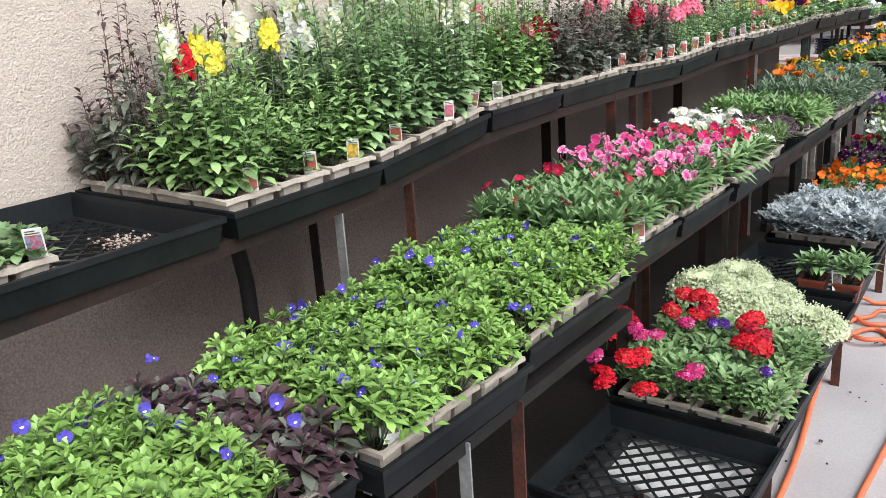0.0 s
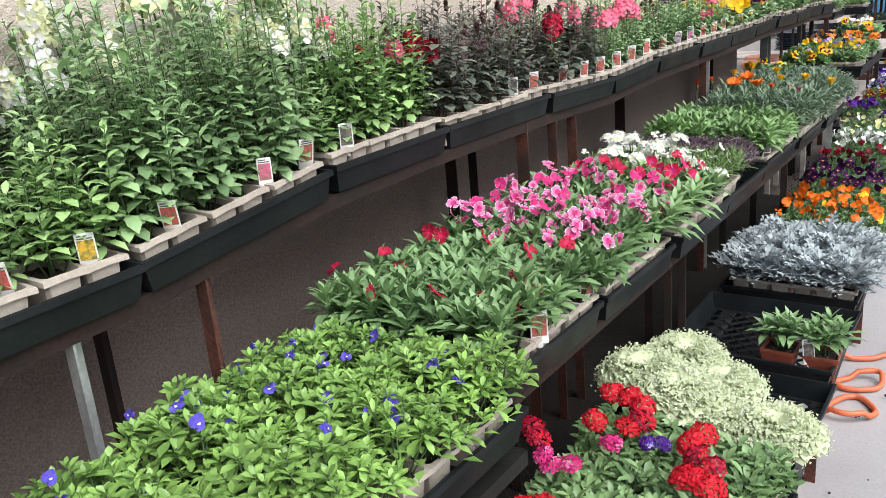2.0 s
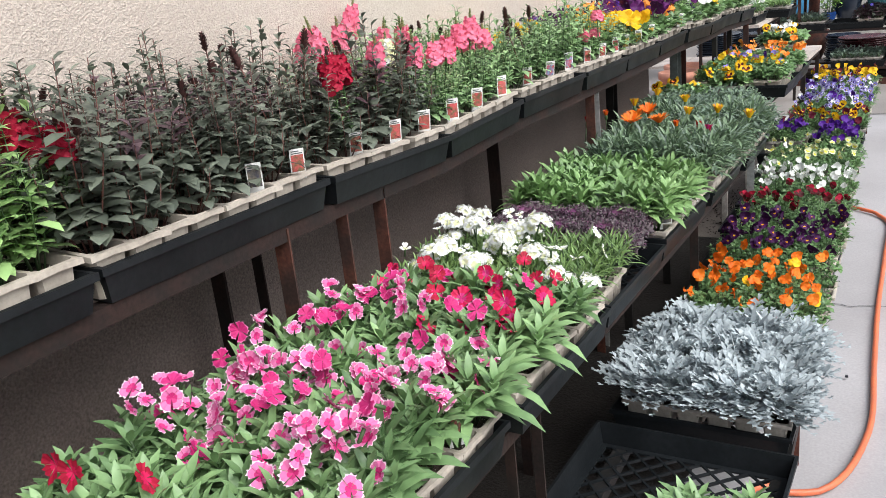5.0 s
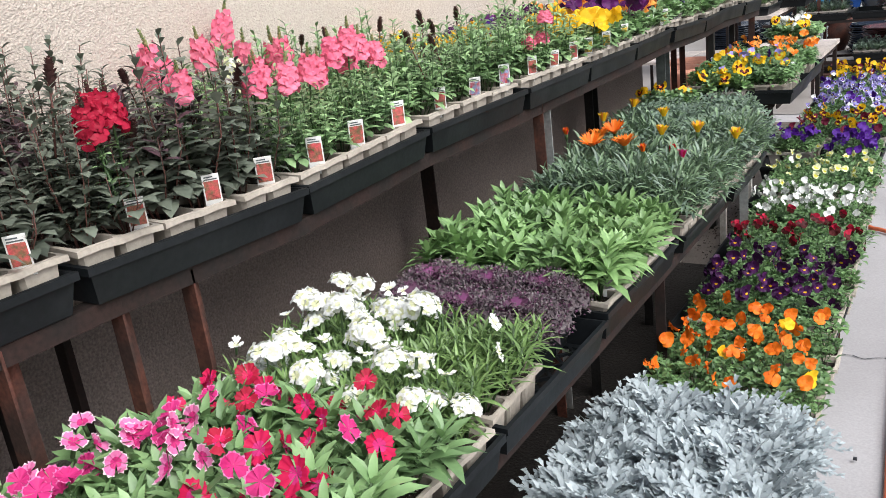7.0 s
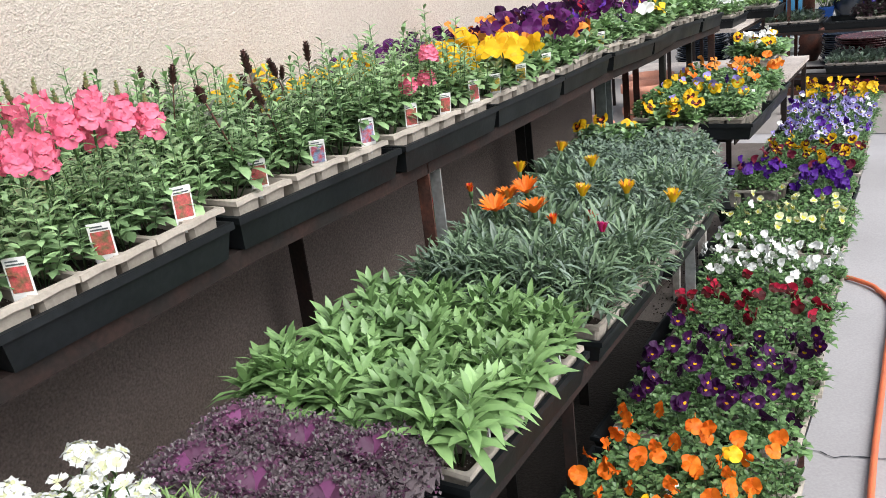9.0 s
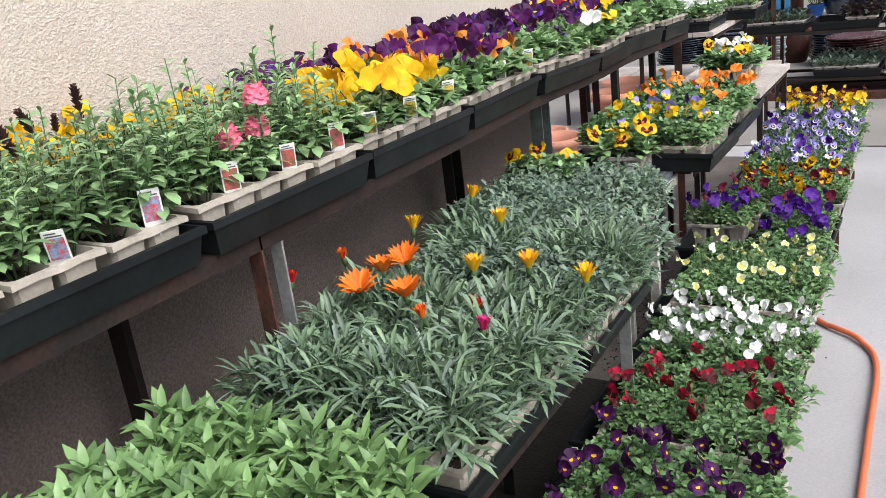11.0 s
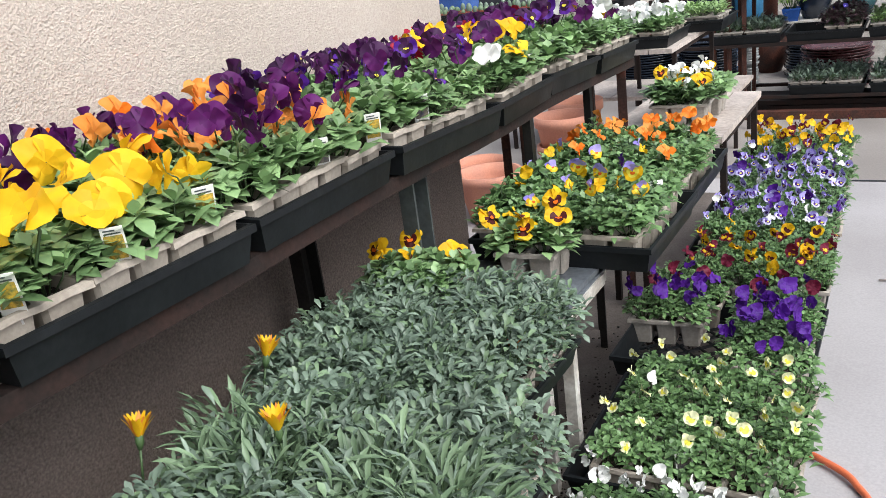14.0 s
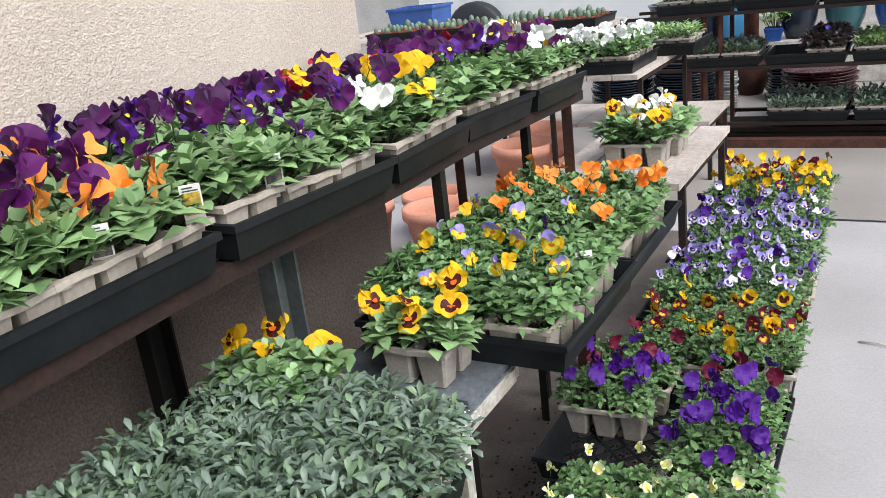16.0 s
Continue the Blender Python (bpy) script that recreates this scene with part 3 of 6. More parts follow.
def kale(name, heart, middle, edge, radius, seed=0, leaves=30, frill=1.0):
    """Ornamental kale: a rosette of leaves with frilled rims."""
    r = random.Random(seed)
    g = Geo()
    for i in range(leaves):
        s = math.sqrt((i + 0.5) / leaves)
        a = i * 2.39996
        lift = 1.35 - 0.88 * s
        length = radius * (0.35 + 0.65 * s)
        cols, rows = 14, 4
        vs = []
        for j in range(rows + 1):
            q = j / rows
            for k in range(cols + 1):
                u = k / cols * 2 - 1
                w = length * 0.62 * math.sin(math.pi * min(1, 0.15 + q * 0.42))
                edge_amt = max(q ** 4, abs(u) ** 4 * q)
                d = length * q * (1 - 0.22 * u * u)
                ang = lift - 0.5 * q
                ruff = edge_amt * length * 0.09 * (math.sin(k * 2.6 + i + j * 1.9) + r.uniform(-0.7, 0.7))
                x, z = d * math.cos(ang) - ruff * math.sin(ang), d * math.sin(ang) + ruff * math.cos(ang) + 0.03
                y = u * w * (1 + 0.1 * math.sin(k * 3 + i))
                vs.append((x * math.cos(a) - y * math.sin(a), x * math.sin(a) + y * math.cos(a), z + 0.025 * (1 - s)))
        core, rim = [], []
        for j in range(rows):
            for k in range(cols):
                q = j * (cols + 1) + k
                (rim if j == rows - 1 or k in (0, cols - 1) else core).append((q, q + 1, q + cols + 2, q + cols + 1))
        g.add(vs, core, LEAF[heart if (s < 0.75 and i % 4 == 0) or s < 0.2 else middle])
        g.add(vs, rim, LEAF[edge if s > 0.45 or i % 2 else middle])
        for k in range(int(84 / frill ** 2.2)):
            j = (rows - (k % 2)) * (cols + 1) + r.randrange(cols + 1)
            p = [c + r.uniform(-0.007, 0.007) for c in vs[j]]
            leaf(g, LEAF[edge if k % 3 else middle], p, a + r.uniform(-2.4, 2.4), r.uniform(-0.4, 1.5), frill * r.uniform(0.0035, 0.0085), frill * 0.0052, 0.8, 0.7, 2)
    tube(g, [(0, 0, 0), (0, 0, 0.05)], 0.006, LEAF["stem"], 6)
    return g.mesh(name)


# ---- things ----
def part(name, me, parent, label="", m=None):
    ob = new(name, me)
    ob.parent = parent
    if m is not None:
        ob.matrix_basis = m
    if label:
        ob["label"] = label
    return ob


def thing(name, label, category, group="", kind="", m=None, me=None):
    ob = new(name, me)
    if m is not None:
        ob.matrix_basis = m
    return tagged(ob, label, category, group, kind)


def solid(name, label, category, kind, fill, m=None, smooth=False, group=""):
    g = Geo()
    fill(g)
    return thing(name, label, category, group, kind, m, g.mesh(name, smooth))


def floor_z(y):
    """The yard rises gently along the walk."""
    return 0.03 * (y - 2.7)


# ---- setting ----
def sheet(g, x0, x1, y0, y1, mat, up=0.0, nx=1, ny=1):
    vs = [(x0 + (x1 - x0) * i / nx, y0 + (y1 - y0) * j / ny, floor_z(y0 + (y1 - y0) * j / ny) + up) for j in range(ny + 1) for i in range(nx + 1)]
    g.add(vs, [(j * (nx + 1) + i, j * (nx + 1) + i + 1, (j + 1) * (nx + 1) + i + 1, (j + 1) * (nx + 1) + i) for j in range(ny) for i in range(nx)], mat)


def ground_fill(g):
    vs = [(x, y, floor_z(min(max(y, -6), 14))) for y in (-60, -6, 14, 90) for x in (-60, 60)]
    g.add(vs, [(0, 1, 3, 2), (2, 3, 5, 4), (4, 5, 7, 6)], CONCRETE)


solid("ground", "grey weathered concrete yard floor", "floor", "structure", ground_fill)


# Spilled soil below the benches, with their shade painted into it.
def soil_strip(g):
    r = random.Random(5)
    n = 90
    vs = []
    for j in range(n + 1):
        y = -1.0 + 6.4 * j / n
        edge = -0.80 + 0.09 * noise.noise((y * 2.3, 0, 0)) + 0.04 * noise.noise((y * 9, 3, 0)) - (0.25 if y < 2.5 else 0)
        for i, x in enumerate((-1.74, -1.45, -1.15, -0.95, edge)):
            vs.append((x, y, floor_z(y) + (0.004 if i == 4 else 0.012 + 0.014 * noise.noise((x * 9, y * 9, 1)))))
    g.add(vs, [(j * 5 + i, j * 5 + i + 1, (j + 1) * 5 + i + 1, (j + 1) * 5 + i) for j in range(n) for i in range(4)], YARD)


solid("soil_strip", "soil under the benches, its colour darkened for the shade there", "soil", "structure", soil_strip, smooth=True)

# Sheet over the floor that paints in both soil stains and bench shade.
def stained_shade_floor(g):
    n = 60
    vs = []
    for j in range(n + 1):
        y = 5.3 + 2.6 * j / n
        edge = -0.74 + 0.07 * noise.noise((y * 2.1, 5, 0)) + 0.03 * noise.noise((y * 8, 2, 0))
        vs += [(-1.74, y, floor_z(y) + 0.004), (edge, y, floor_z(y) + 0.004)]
    g.add(vs, [(2 * j, 2 * j + 1, 2 * j + 3, 2 * j + 2) for j in range(n)], STAINED_SHADE)


solid("floor_stain", "soil-stained brown concrete with bench shade in its colour", "floor", "structure", stained_shade_floor)

WALL_X, WALL_END = -1.75, 6.40


def wall_fill(g):
    box(g, WALL_X - 0.22, -5, -0.4, WALL_X, WALL_END, 3.2, WALL_CREAM)


# Thin skin on the lower wall; its dark tone paints in the bench's shade.
def shaded_base_fill(g):
    box(g, WALL_X - 0.02, -5, -0.3, WALL_X + 0.004, WALL_END + 0.004, 0.93, WALL_SHADED)


solid("wall_west", "cream rough stucco wall behind the benches", "wall", "structure", wall_fill)
solid("wall_base", "brownish base of the stucco wall with bench shade in its colour", "wall", "structure", shaded_base_fill)
solid("wall_far", "grey boarded wall at the far end of the yard", "wall", "structure", lambda g: box(g, -9, 14.0, 0, 9, 14.2, 2.0, BACKWALL))


# Concrete beyond the far joint, in a darker and browner tone.
solid("far_slab", "darker brown-grey concrete slab at the far end", "floor", "structure", lambda g: sheet(g, -5, 4.5, 8.128, 13.95, FARSLAB, 0.004, 1, 8))


def joint_fill(g):
    for y in (8.12, 1.2):
        sheet(g, -1.0, 4.0, y - 0.006, y + 0.006, TYRE, 0.004)


solid("floor_joint", "dark joints between the concrete slabs", "joint", "structure", joint_fill)


def crack_fill(g):
    r = random.Random(3)
    x, y = -0.60, 4.785
    for i in range(22):
        nx, ny = x + 0.018, y + r.uniform(-0.012, 0.012)
        w = 0.0022 * r.uniform(0.5, 1.4)
        g.add([(x, y - w, floor_z(y) + 0.004), (nx, ny - w, floor_z(ny) + 0.004), (nx, ny + w, floor_z(ny) + 0.004), (x, y + w, floor_z(y) + 0.004)], [(0, 1, 2, 3)], TYRE)
        x, y = nx, ny


solid("floor_crack", "thin crack in the concrete floor", "crack", "structure", crack_fill)

# ---- trays and packs ----
TRAY_D = 0.415
TRAYS = {}


def tray(x, y0, y1, z, label="black plastic nursery tray on the bench", turn=0.0, depth=TRAY_D, height=0.055, tilt=0.0):
    """A black web-bottomed tray; x is its front edge, z its foot."""
    ln = round(y1 - y0, 2)
    key = (ln, depth, height)
    if key not in TRAYS:
        g = Geo()
        a, b, t, h = depth / 2, ln / 2, 0.012, height
        ring = lambda ex, z_: [(-a + ex, -b + ex, z_), (a - ex, -b + ex, z_), (a - ex, b - ex, z_), (-a + ex, b - ex, z_)]
        loops = [ring(0.014, 0), ring(0.006, h * 0.78), ring(0.0, h * 0.8), ring(0.0, h), ring(0.007, h + 0.001), ring(0.010, h * 0.8), ring(0.018, 0.006), ring(0.03, 0.005), ring(0.03, 0)]
        vs = [p for lo in loops for p in lo]
        fs = [(i * 4 + k, i * 4 + (k + 1) % 4, i * 4 + 4 + (k + 1) % 4, i * 4 + 4 + k) for i in range(len(loops) - 1) for k in range(4)]
        fs += [(32 + k, 32 + (k + 1) % 4, (k + 1) % 4, k) for k in range(4)]
        g.add(vs, fs, BLACK)
        body = g.mesh("tray_body", False)
        w = Geo()
        for sgn in (1, -1):
            c = -(a + b)
            while c < a + b:
                # bar along x*sgn + y = c, clipped to the floor of the tray
                x0, x1 = -a + 0.028, a - 0.028
                pts = []
                for xx in (x0, x1):
                    yy = c - sgn * xx
                    if yy > b - 0.028:
                        yy, xx = b - 0.028, sgn * (c - b + 0.028)
                    if yy < -b + 0.028:
                        yy, xx = -b + 0.028, sgn * (c + b - 0.028)
                    pts.append((xx, yy))
                if abs(pts[0][0] - pts[1][0]) > 0.02 and all(abs(p[0]) < a for p in pts):
                    d = Vector((pts[1][0] - pts[0][0], pts[1][1] - pts[0][1], 0)).normalized()
                    s = Vector((-d.y, d.x, 0)) * 0.0028
                    p, q = Vector((*pts[0], 0)), Vector((*pts[1], 0))
                    lo, hi = (0.001, 0.005) if sgn > 0 else (0.0, 0.006)
                    vv = [v + Vector((0, 0, zz)) for zz in (lo, hi) for v in (p - s, q - s, q + s, p + s)]
                    w.add(vv, [(0, 3, 2, 1), (4, 5, 6, 7), (0, 1, 5, 4), (1, 2, 6, 5), (2, 3, 7, 6), (3, 0, 4, 7)], BLACK)
                c += 0.052
        TRAYS[key] = (body, w.mesh("tray_web", False))
    body, web = TRAYS[key]
    ob = thing("nursery_tray", label, "tray", "black nursery trays", "", pose(x - depth / 2, (y0 + y1) / 2, z, tilt, 0, turn))
    part("body", body, ob)
    tagged(part("web_bottom", web, ob), kind="stuff")
    return ob


def pack_meshes(cx, cy, lx, ly, h, mat, name):
    """A pack of cx by cy cells moulded in one sheet, its rim turned down, with soil in the cells."""
    g, s = Geo(), Geo()
    a, b = lx / 2, ly / 2
    px, py = lx / cx, ly / cy
    c, vs, fs, grid = 0.16, [], [], {}

    def node(i, j):
        """Shared corners and edge middles of the top sheet; it dips a little between the cells."""
        if (i, j) not in grid:
            grid[i, j] = len(vs)
            vs.append((-a + i * px / 2, -b + j * py / 2, h - (0.0 if i % 2 or j % 2 else 0.0022)))
        return grid[i, j]

    for i in range(cx):
        for j in range(cy):
            x, y = -a + (i + 0.5) * px, -b + (j + 0.5) * py
            hx, hy = px / 2 - 0.0035, py / 2 - 0.0035
            rings = [(hx, hy, h - 0.001), (hx - 0.003, hy - 0.003, h - 0.016), (hx - 0.001, hy - 0.001, h - 0.012), (hx - 0.007, hy - 0.007, 0.0)]
            o = len(vs)
            for ex, ey, z in rings:
                vs.extend((x + sx * ex * (1 if q else 1 - c), y + sy * ey * (1 - c if q else 1), z) for sx, sy, q in ((-1, -1, 0), (1, -1, 0), (1, -1, 1), (1, 1, 1), (1, 1, 0), (-1, 1, 0), (-1, 1, 1), (-1, -1, 1)))
            fs += [(o + k * 8 + m, o + k * 8 + (m + 1) % 8, o + k * 8 + 8 + (m + 1) % 8, o + k * 8 + 8 + m) for k in range(3) for m in range(8)]
            fs.append(tuple(o + 24 + m for m in reversed(range(8))))
            for (c0, c1, c2), m in zip((((0, 0), (1, 0), (2, 0)), ((2, 0), (2, 1), (2, 2)), ((2, 2), (1, 2), (0, 2)), ((0, 2), (0, 1), (0, 0))), (0, 2, 4, 6)):
                k0, k1, k2 = (node(2 * i + u, 2 * j + v) for u, v in (c0, c1, c2))
                fs += [(k0, k1, o + m), (k1, o + m + 1, o + m), (k1, k2, o + m + 1), (k0, o + m, o + (m - 1) % 8)]
            nn = 4
            sv = [(x + (u / nn - 0.5) * 2 * (hx - 0.004), y + (v / nn - 0.5) * 2 * (hy - 0.004), h - 0.014 + 0.006 * noise.noise((u * 1.7 + i * 5, v * 1.7 + j * 7, h))) for v in range(nn + 1) for u in range(nn + 1)]
            s.add(sv, [(v * 5 + u, v * 5 + u + 1, v * 5 + u + 6, v * 5 + u + 5) for v in range(nn) for u in range(nn)], SOIL)
    ring = [(k, 0) for k in range(2 * cx)] + [(2 * cx, k) for k in range(2 * cy)] + [(2 * cx - k, 2 * cy) for k in range(2 * cx)] + [(0, 2 * cy - k) for k in range(2 * cy)]
    ids, n = [node(*q) for q in ring], len(ring)
    o = len(vs)
    for q in ids:
        p = vs[q]
        vs.append((p[0] + (0.004 if p[0] > a - 1e-4 else -0.004 if p[0] < -a + 1e-4 else 0), p[1] + (0.003 if p[1] > b - 1e-4 else -0.003 if p[1] < -b + 1e-4 else 0), p[2] - 0.001))
    for q in range(n):
        p = vs[o + q]
        vs.append((p[0] * 1.004, p[1] * 1.004, p[2] - 0.008))
    fs += [(o + q, o + (q + 1) % n, ids[(q + 1) % n], ids[q]) for q in range(n)] + [(o + n + q, o + n + (q + 1) % n, o + (q + 1) % n, o + q) for q in range(n)]
    g.add(vs, fs, mat)
    return g.mesh(name, False), s.mesh(name + "_soil")


PACK_H = 0.070
PK, PKS = pack_meshes(3, 2, 0.183, 0.128, PACK_H, PACK, "pack")
PKG, PKGS = pack_meshes(3, 2, 0.183, 0.128, PACK_H, GREYPACK, "grey_pack")
PKW, PKWS = pack_meshes(2, 2, 0.244, 0.128, PACK_H, PACK, "wide_pack")
RNG = random.Random(11)


class Kind:
    """A kind of plant: meshes to choose from, and the flowers it may carry: (mesh, chance, height, facing)."""

    def __init__(self, plant, label, plants, flowers=(), per=0.0, height=0.08, face="up", spread=0.025, grey=False, scale=(0.85, 1.15), size=1.0):
        self.plant, self.label, self.plants, self.flowers, self.per = plant, label, plants, flowers, per
        self.height, self.face, self.spread, self.grey, self.scale, self.size = height, face, spread, grey, scale, size


def bloom(parent, me, x, y, z, face, rng, size=1.0):
    """A flower that looks at the light."""
    if face == "up":
        q = pose(x, y, z, rng.uniform(-18, 18), rng.uniform(-18, 18), rng.uniform(0, 360))
    elif face == "tilt":
        q = pose(x, y, z) @ pose(0, 0, 0, 0, 0, 60 + rng.uniform(-85, 85)) @ pose(0, 0, 0, rng.uniform(15, 75), 0, rng.uniform(-25, 25))
    else:
        q = pose(x, y, z) @ pose(0, 0, 0, 0, 0, 60 + rng.uniform(-110, 110)) @ pose(0, 0, 0, rng.uniform(35, 105), 0, rng.uniform(-25, 25))
    s = size * rng.uniform(0.8, 1.15)
    return part("flower", me, parent, "", parent.matrix_basis.inverted() @ q @ Matrix.Diagonal((s, s, s, 1)))


def fill_pack(kind, x, y, z, turn=0.0, tilt=0.0, wide=False):
    grey, stretch = kind.grey, 1.33 if wide else 1.0
    ob = thing("cell_pack", kind.label, "plant pack", "packs of bedding plants", "", pose(x + RNG.uniform(-0.006, 0.006), y, z, tilt, RNG.uniform(-1.5, 1.5), turn + RNG.uniform(-3, 3)))
    part("pack_body", PKW if wide else PKG if grey else PK, ob)
    tagged(part("soil", PKWS if wide else PKGS if grey else PKS, ob), kind="stuff")
    for i in range(3):
        for j in range(2):
            s = RNG.uniform(*kind.scale) * (1.06 if wide else 1.0)
            px, py = (i - 1) * 0.061 * stretch, (j - 0.5) * 0.064
            if not kind.plants:
                continue
            p = tagged(part(kind.plant, RNG.choice(kind.plants), ob, "", pose(px + RNG.uniform(-0.006, 0.006), py + RNG.uniform(-0.006, 0.006), PACK_H - 0.014, RNG.uniform(-5, 5), RNG.uniform(-5, 5) + (0 if wide else (i - 1) * 9), RNG.uniform(0, 360)) @ Matrix.Diagonal((s, s, s, 1))), kind="stuff")
            n = int(kind.per) + (1 if RNG.random() < kind.per % 1 else 0)
            for k in range(n):
                me = RNG.choices([f[0] for f in kind.flowers], [f[1] for f in kind.flowers])[0]
                bloom(p, me, px + RNG.uniform(-1, 1) * kind.spread * stretch, py + RNG.uniform(-1, 1) * kind.spread, PACK_H + kind.height * RNG.uniform(0.6, 1.25), kind.face, RNG, kind.size)
    return ob


def block(x, y0, y1, z, kinds, tray_label="black plastic nursery tray on the bench", depth=TRAY_D, height=0.055, push=0.0, z_end=None, wide=False):
    """A tray whose two columns and three rows of packs hold the kinds given: one, or (front, back), or six."""
    rise = (z if z_end is None else z_end) - z
    slope = math.degrees(math.atan2(rise, y1 - y0))
    tray(x + RNG.uniform(-0.006, 0.006), y0, y1, z + rise / 2, tray_label, RNG.uniform(-1.0, 1.0), depth, height, slope)
    rows = max(1, round((y1 - y0) / 0.14))
    pitch = (y1 - y0 - 0.015) / rows
    for r in range(rows):
        for c in (0, 1):
            if len(kinds) == 1:
                k = kinds[0]
            elif len(kinds) == 2:
                k = kinds[c]
            else:
                k = kinds[(r * 2 + c) % len(kinds)]
            if k:
                fill_pack(k, x + push - (0.142 if wide else 0.122) - c * (depth - (0.276 if wide else 0.234)), y0 + 0.0075 + (r + 0.5) * pitch, z + 0.0075 + rise * (r + 0.5) / rows, tilt=slope, wide=wide)


def tag(x, y, z, picture, lean=12.0, turn=None, size=1.0):
    """A plant tag pushed into the soil; z is the soil's top."""
    g, q = Geo(), Geo()
    w, h = 0.0165 * size, 0.056 * size
    box(g, -w, -0.0008, -0.012, w, 0.0008, h, TAGWHITE)
    box(g, -w * 0.35, -0.0008, -0.020, w * 0.35, 0.0008, -0.012, TAGWHITE)
    box(q, -w * 0.84, -0.0014, h * 0.06, w * 0.84, -0.0009, h * 0.76, TAGPIC[picture])
    ob = thing("plant_tag", "white plastic plant tag with a %s flower picture" % picture, "plant tag", "plant tags", "", pose(x, y, z, -lean, 0, (52 if turn is None else turn) + RNG.uniform(-14, 14)), g.mesh("plant_tag", False))
    part("picture", q.mesh("picture", False), ob)
    for z0, z1, x1 in ((0.80, 0.84, 0.75), (0.89, 0.93, 0.3)):
        t = Geo()
        box(t, -w * 0.75, -0.0013, h * z0, w * x1, -0.0009, h * z1, GREYPIPE)
        part("printed_line", t.mesh("printed_line", False), ob)


# ---- plant kinds ----
SNAP_T = [stemmed("tall_snapdragon", h, 6, "snap", 0.038, 0.0160, 0.0054, spread=0.05, seed=i, droop=0.75) for i, h in enumerate((0.21, 0.25, 0.29, 0.32))]
SNAP_L = [stemmed("light_snapdragon", h, 6, "snaplight", 0.037, 0.0165, 0.0055, spread=0.05, seed=10 + i, droop=0.75) for i, h in enumerate((0.16, 0.21, 0.26))]
SNAP_R = [stemmed("red_stemmed_snapdragon", h, 5, "bronze", 0.052, 0.013, 0.009, "redstem", 0.04, "plumleaf", seed=20 + i, droop=1.2) for i, h in enumerate((0.28, 0.34, 0.42))]
SNAP_B = [stemmed("bronze_snapdragon", h, 6, "bronze", 0.038, 0.0182, 0.0056, "redstem", 0.052, "plumleaf" if i == 1 else None, seed=30 + i, droop=0.9) for i, h in enumerate((0.14, 0.18, 0.23))]
SNAP_M = [stemmed("medium_snapdragon", h, 7, "snap", 0.034, 0.0140, 0.0056, spread=0.052, seed=40 + i, droop=0.75) for i, h in enumerate((0.14, 0.165, 0.19))]
PANSY_P = [rosettes("pansy_plant", "pansyleaf", 7, 9, 0.041, 0.027, 0.044, 0.070, seed=50 + i, n=4, peak=0.52, fold=0.14, lower=24) for i in range(4)]
VIOLA_P = [rosettes("viola_plant", "viola", 9, 8, 0.023, 0.0125, 0.042, 0.066, seed=60 + i, peak=0.6, lower=22) for i in range(4)]
LUSH_P = [rosettes("lush_viola", "viola", 9, 9, 0.031, 0.0165, 0.044, 0.072, seed=65 + i, peak=0.6, lower=30, fold=0.2) for i in range(3)]
BRIGHT_P = [rosettes("bright_viola", "bright", 18, 9, 0.0255, 0.0108, 0.054, 0.096, seed=70 + i, lower=34, droop=0.7) for i in range(4)]
PLUM_P = [rosettes("plum_leaved_plant", "plumleaf", 9, 9, 0.036, 0.019, 0.046, 0.085, seed=80 + i, second="bronze", lower=26) for i in range(3)]
DIANTH_P = [whorl("dianthus", "dianthus", 6, 0.062, 0.0172, 0.085, 0.042, seed=90 + i) for i in range(4)]
GRASSY_P = [whorl("white_dianthus", "whitedianthus", 9, 0.048, 0.0055, 0.08, 0.042, seed=100 + i) for i in range(3)]
LILY_P = [whorl("lance_leaved_plant", "lily", 5, 0.068, 0.018, 0.095, 0.042, seed=110 + i, droop=1.15) for i in range(4)]
GAZ_P = [mound("gazania", "gazania", 210, 0.043, 0.0066, 0.062, 0.115, seed=120 + i, lift=(-0.2, 1.4), droop=0.75, second="greygreen", peak=0.68, n=3, fold=0.5) for i in range(4)]
GREY_P = [mound("grey_leaved_plant", "greygreen", 330, 0.0205, 0.0080, 0.070, 0.112, seed=130 + i, lift=(-0.3, 1.2), droop=0.9, second="gazania", peak=0.66, fold=0.35, n=3) for i in range(4)]
SILVER_P = [silver_plant("dusty_miller", i) for i in range(3)]
VERB_P = [mound("verbena", "verbena", 130, 0.025, 0.0115, 0.052, 0.105, seed=140 + i) for i in range(4)]
KALE_P = [kale("purple_kale", "kaleheart", "kalepurple", "kaleedge", 0.095, i) for i in range(3)]
KALE_W = [kale("white_kale", "kalewhite", "kalewhite", "kalegreen", 0.105, 5 + i, 30, 1.05) for i in range(2)]
TINY_P = [mound("seedling", "seedleaf", 26, 0.038, 0.018, 0.04, 0.065, seed=150 + i, n=2) for i in range(2)]
TINY_G = [mound("grey_seedling", "greygreen", 28, 0.034, 0.014, 0.04, 0.06, seed=160 + i, n=2) for i in range(2)]

BIG = {k: [pansy("pansy_%s" % k, 0.0305, *v, seed=i) for i in range(3)] for k, v in {
    "yellow": ("yellow", "yellow"), "purple": ("purple", "purple"), "violet": ("violet", "violet"), "dark": ("darkpurple", "purple"),
    "eyed": ("darkpurple", "violet", "darkpurple", "lemon"), "orange": ("apricot", "orange"), "apricot": ("apricot", "apricot"),
    "white": ("white", "white"), "red": ("crimson", "crimson"), "face": ("yellow", "yellow", "blackred", "orange"), "whiteface": ("white", "white", "darkpurple", "lemon")}.items()}
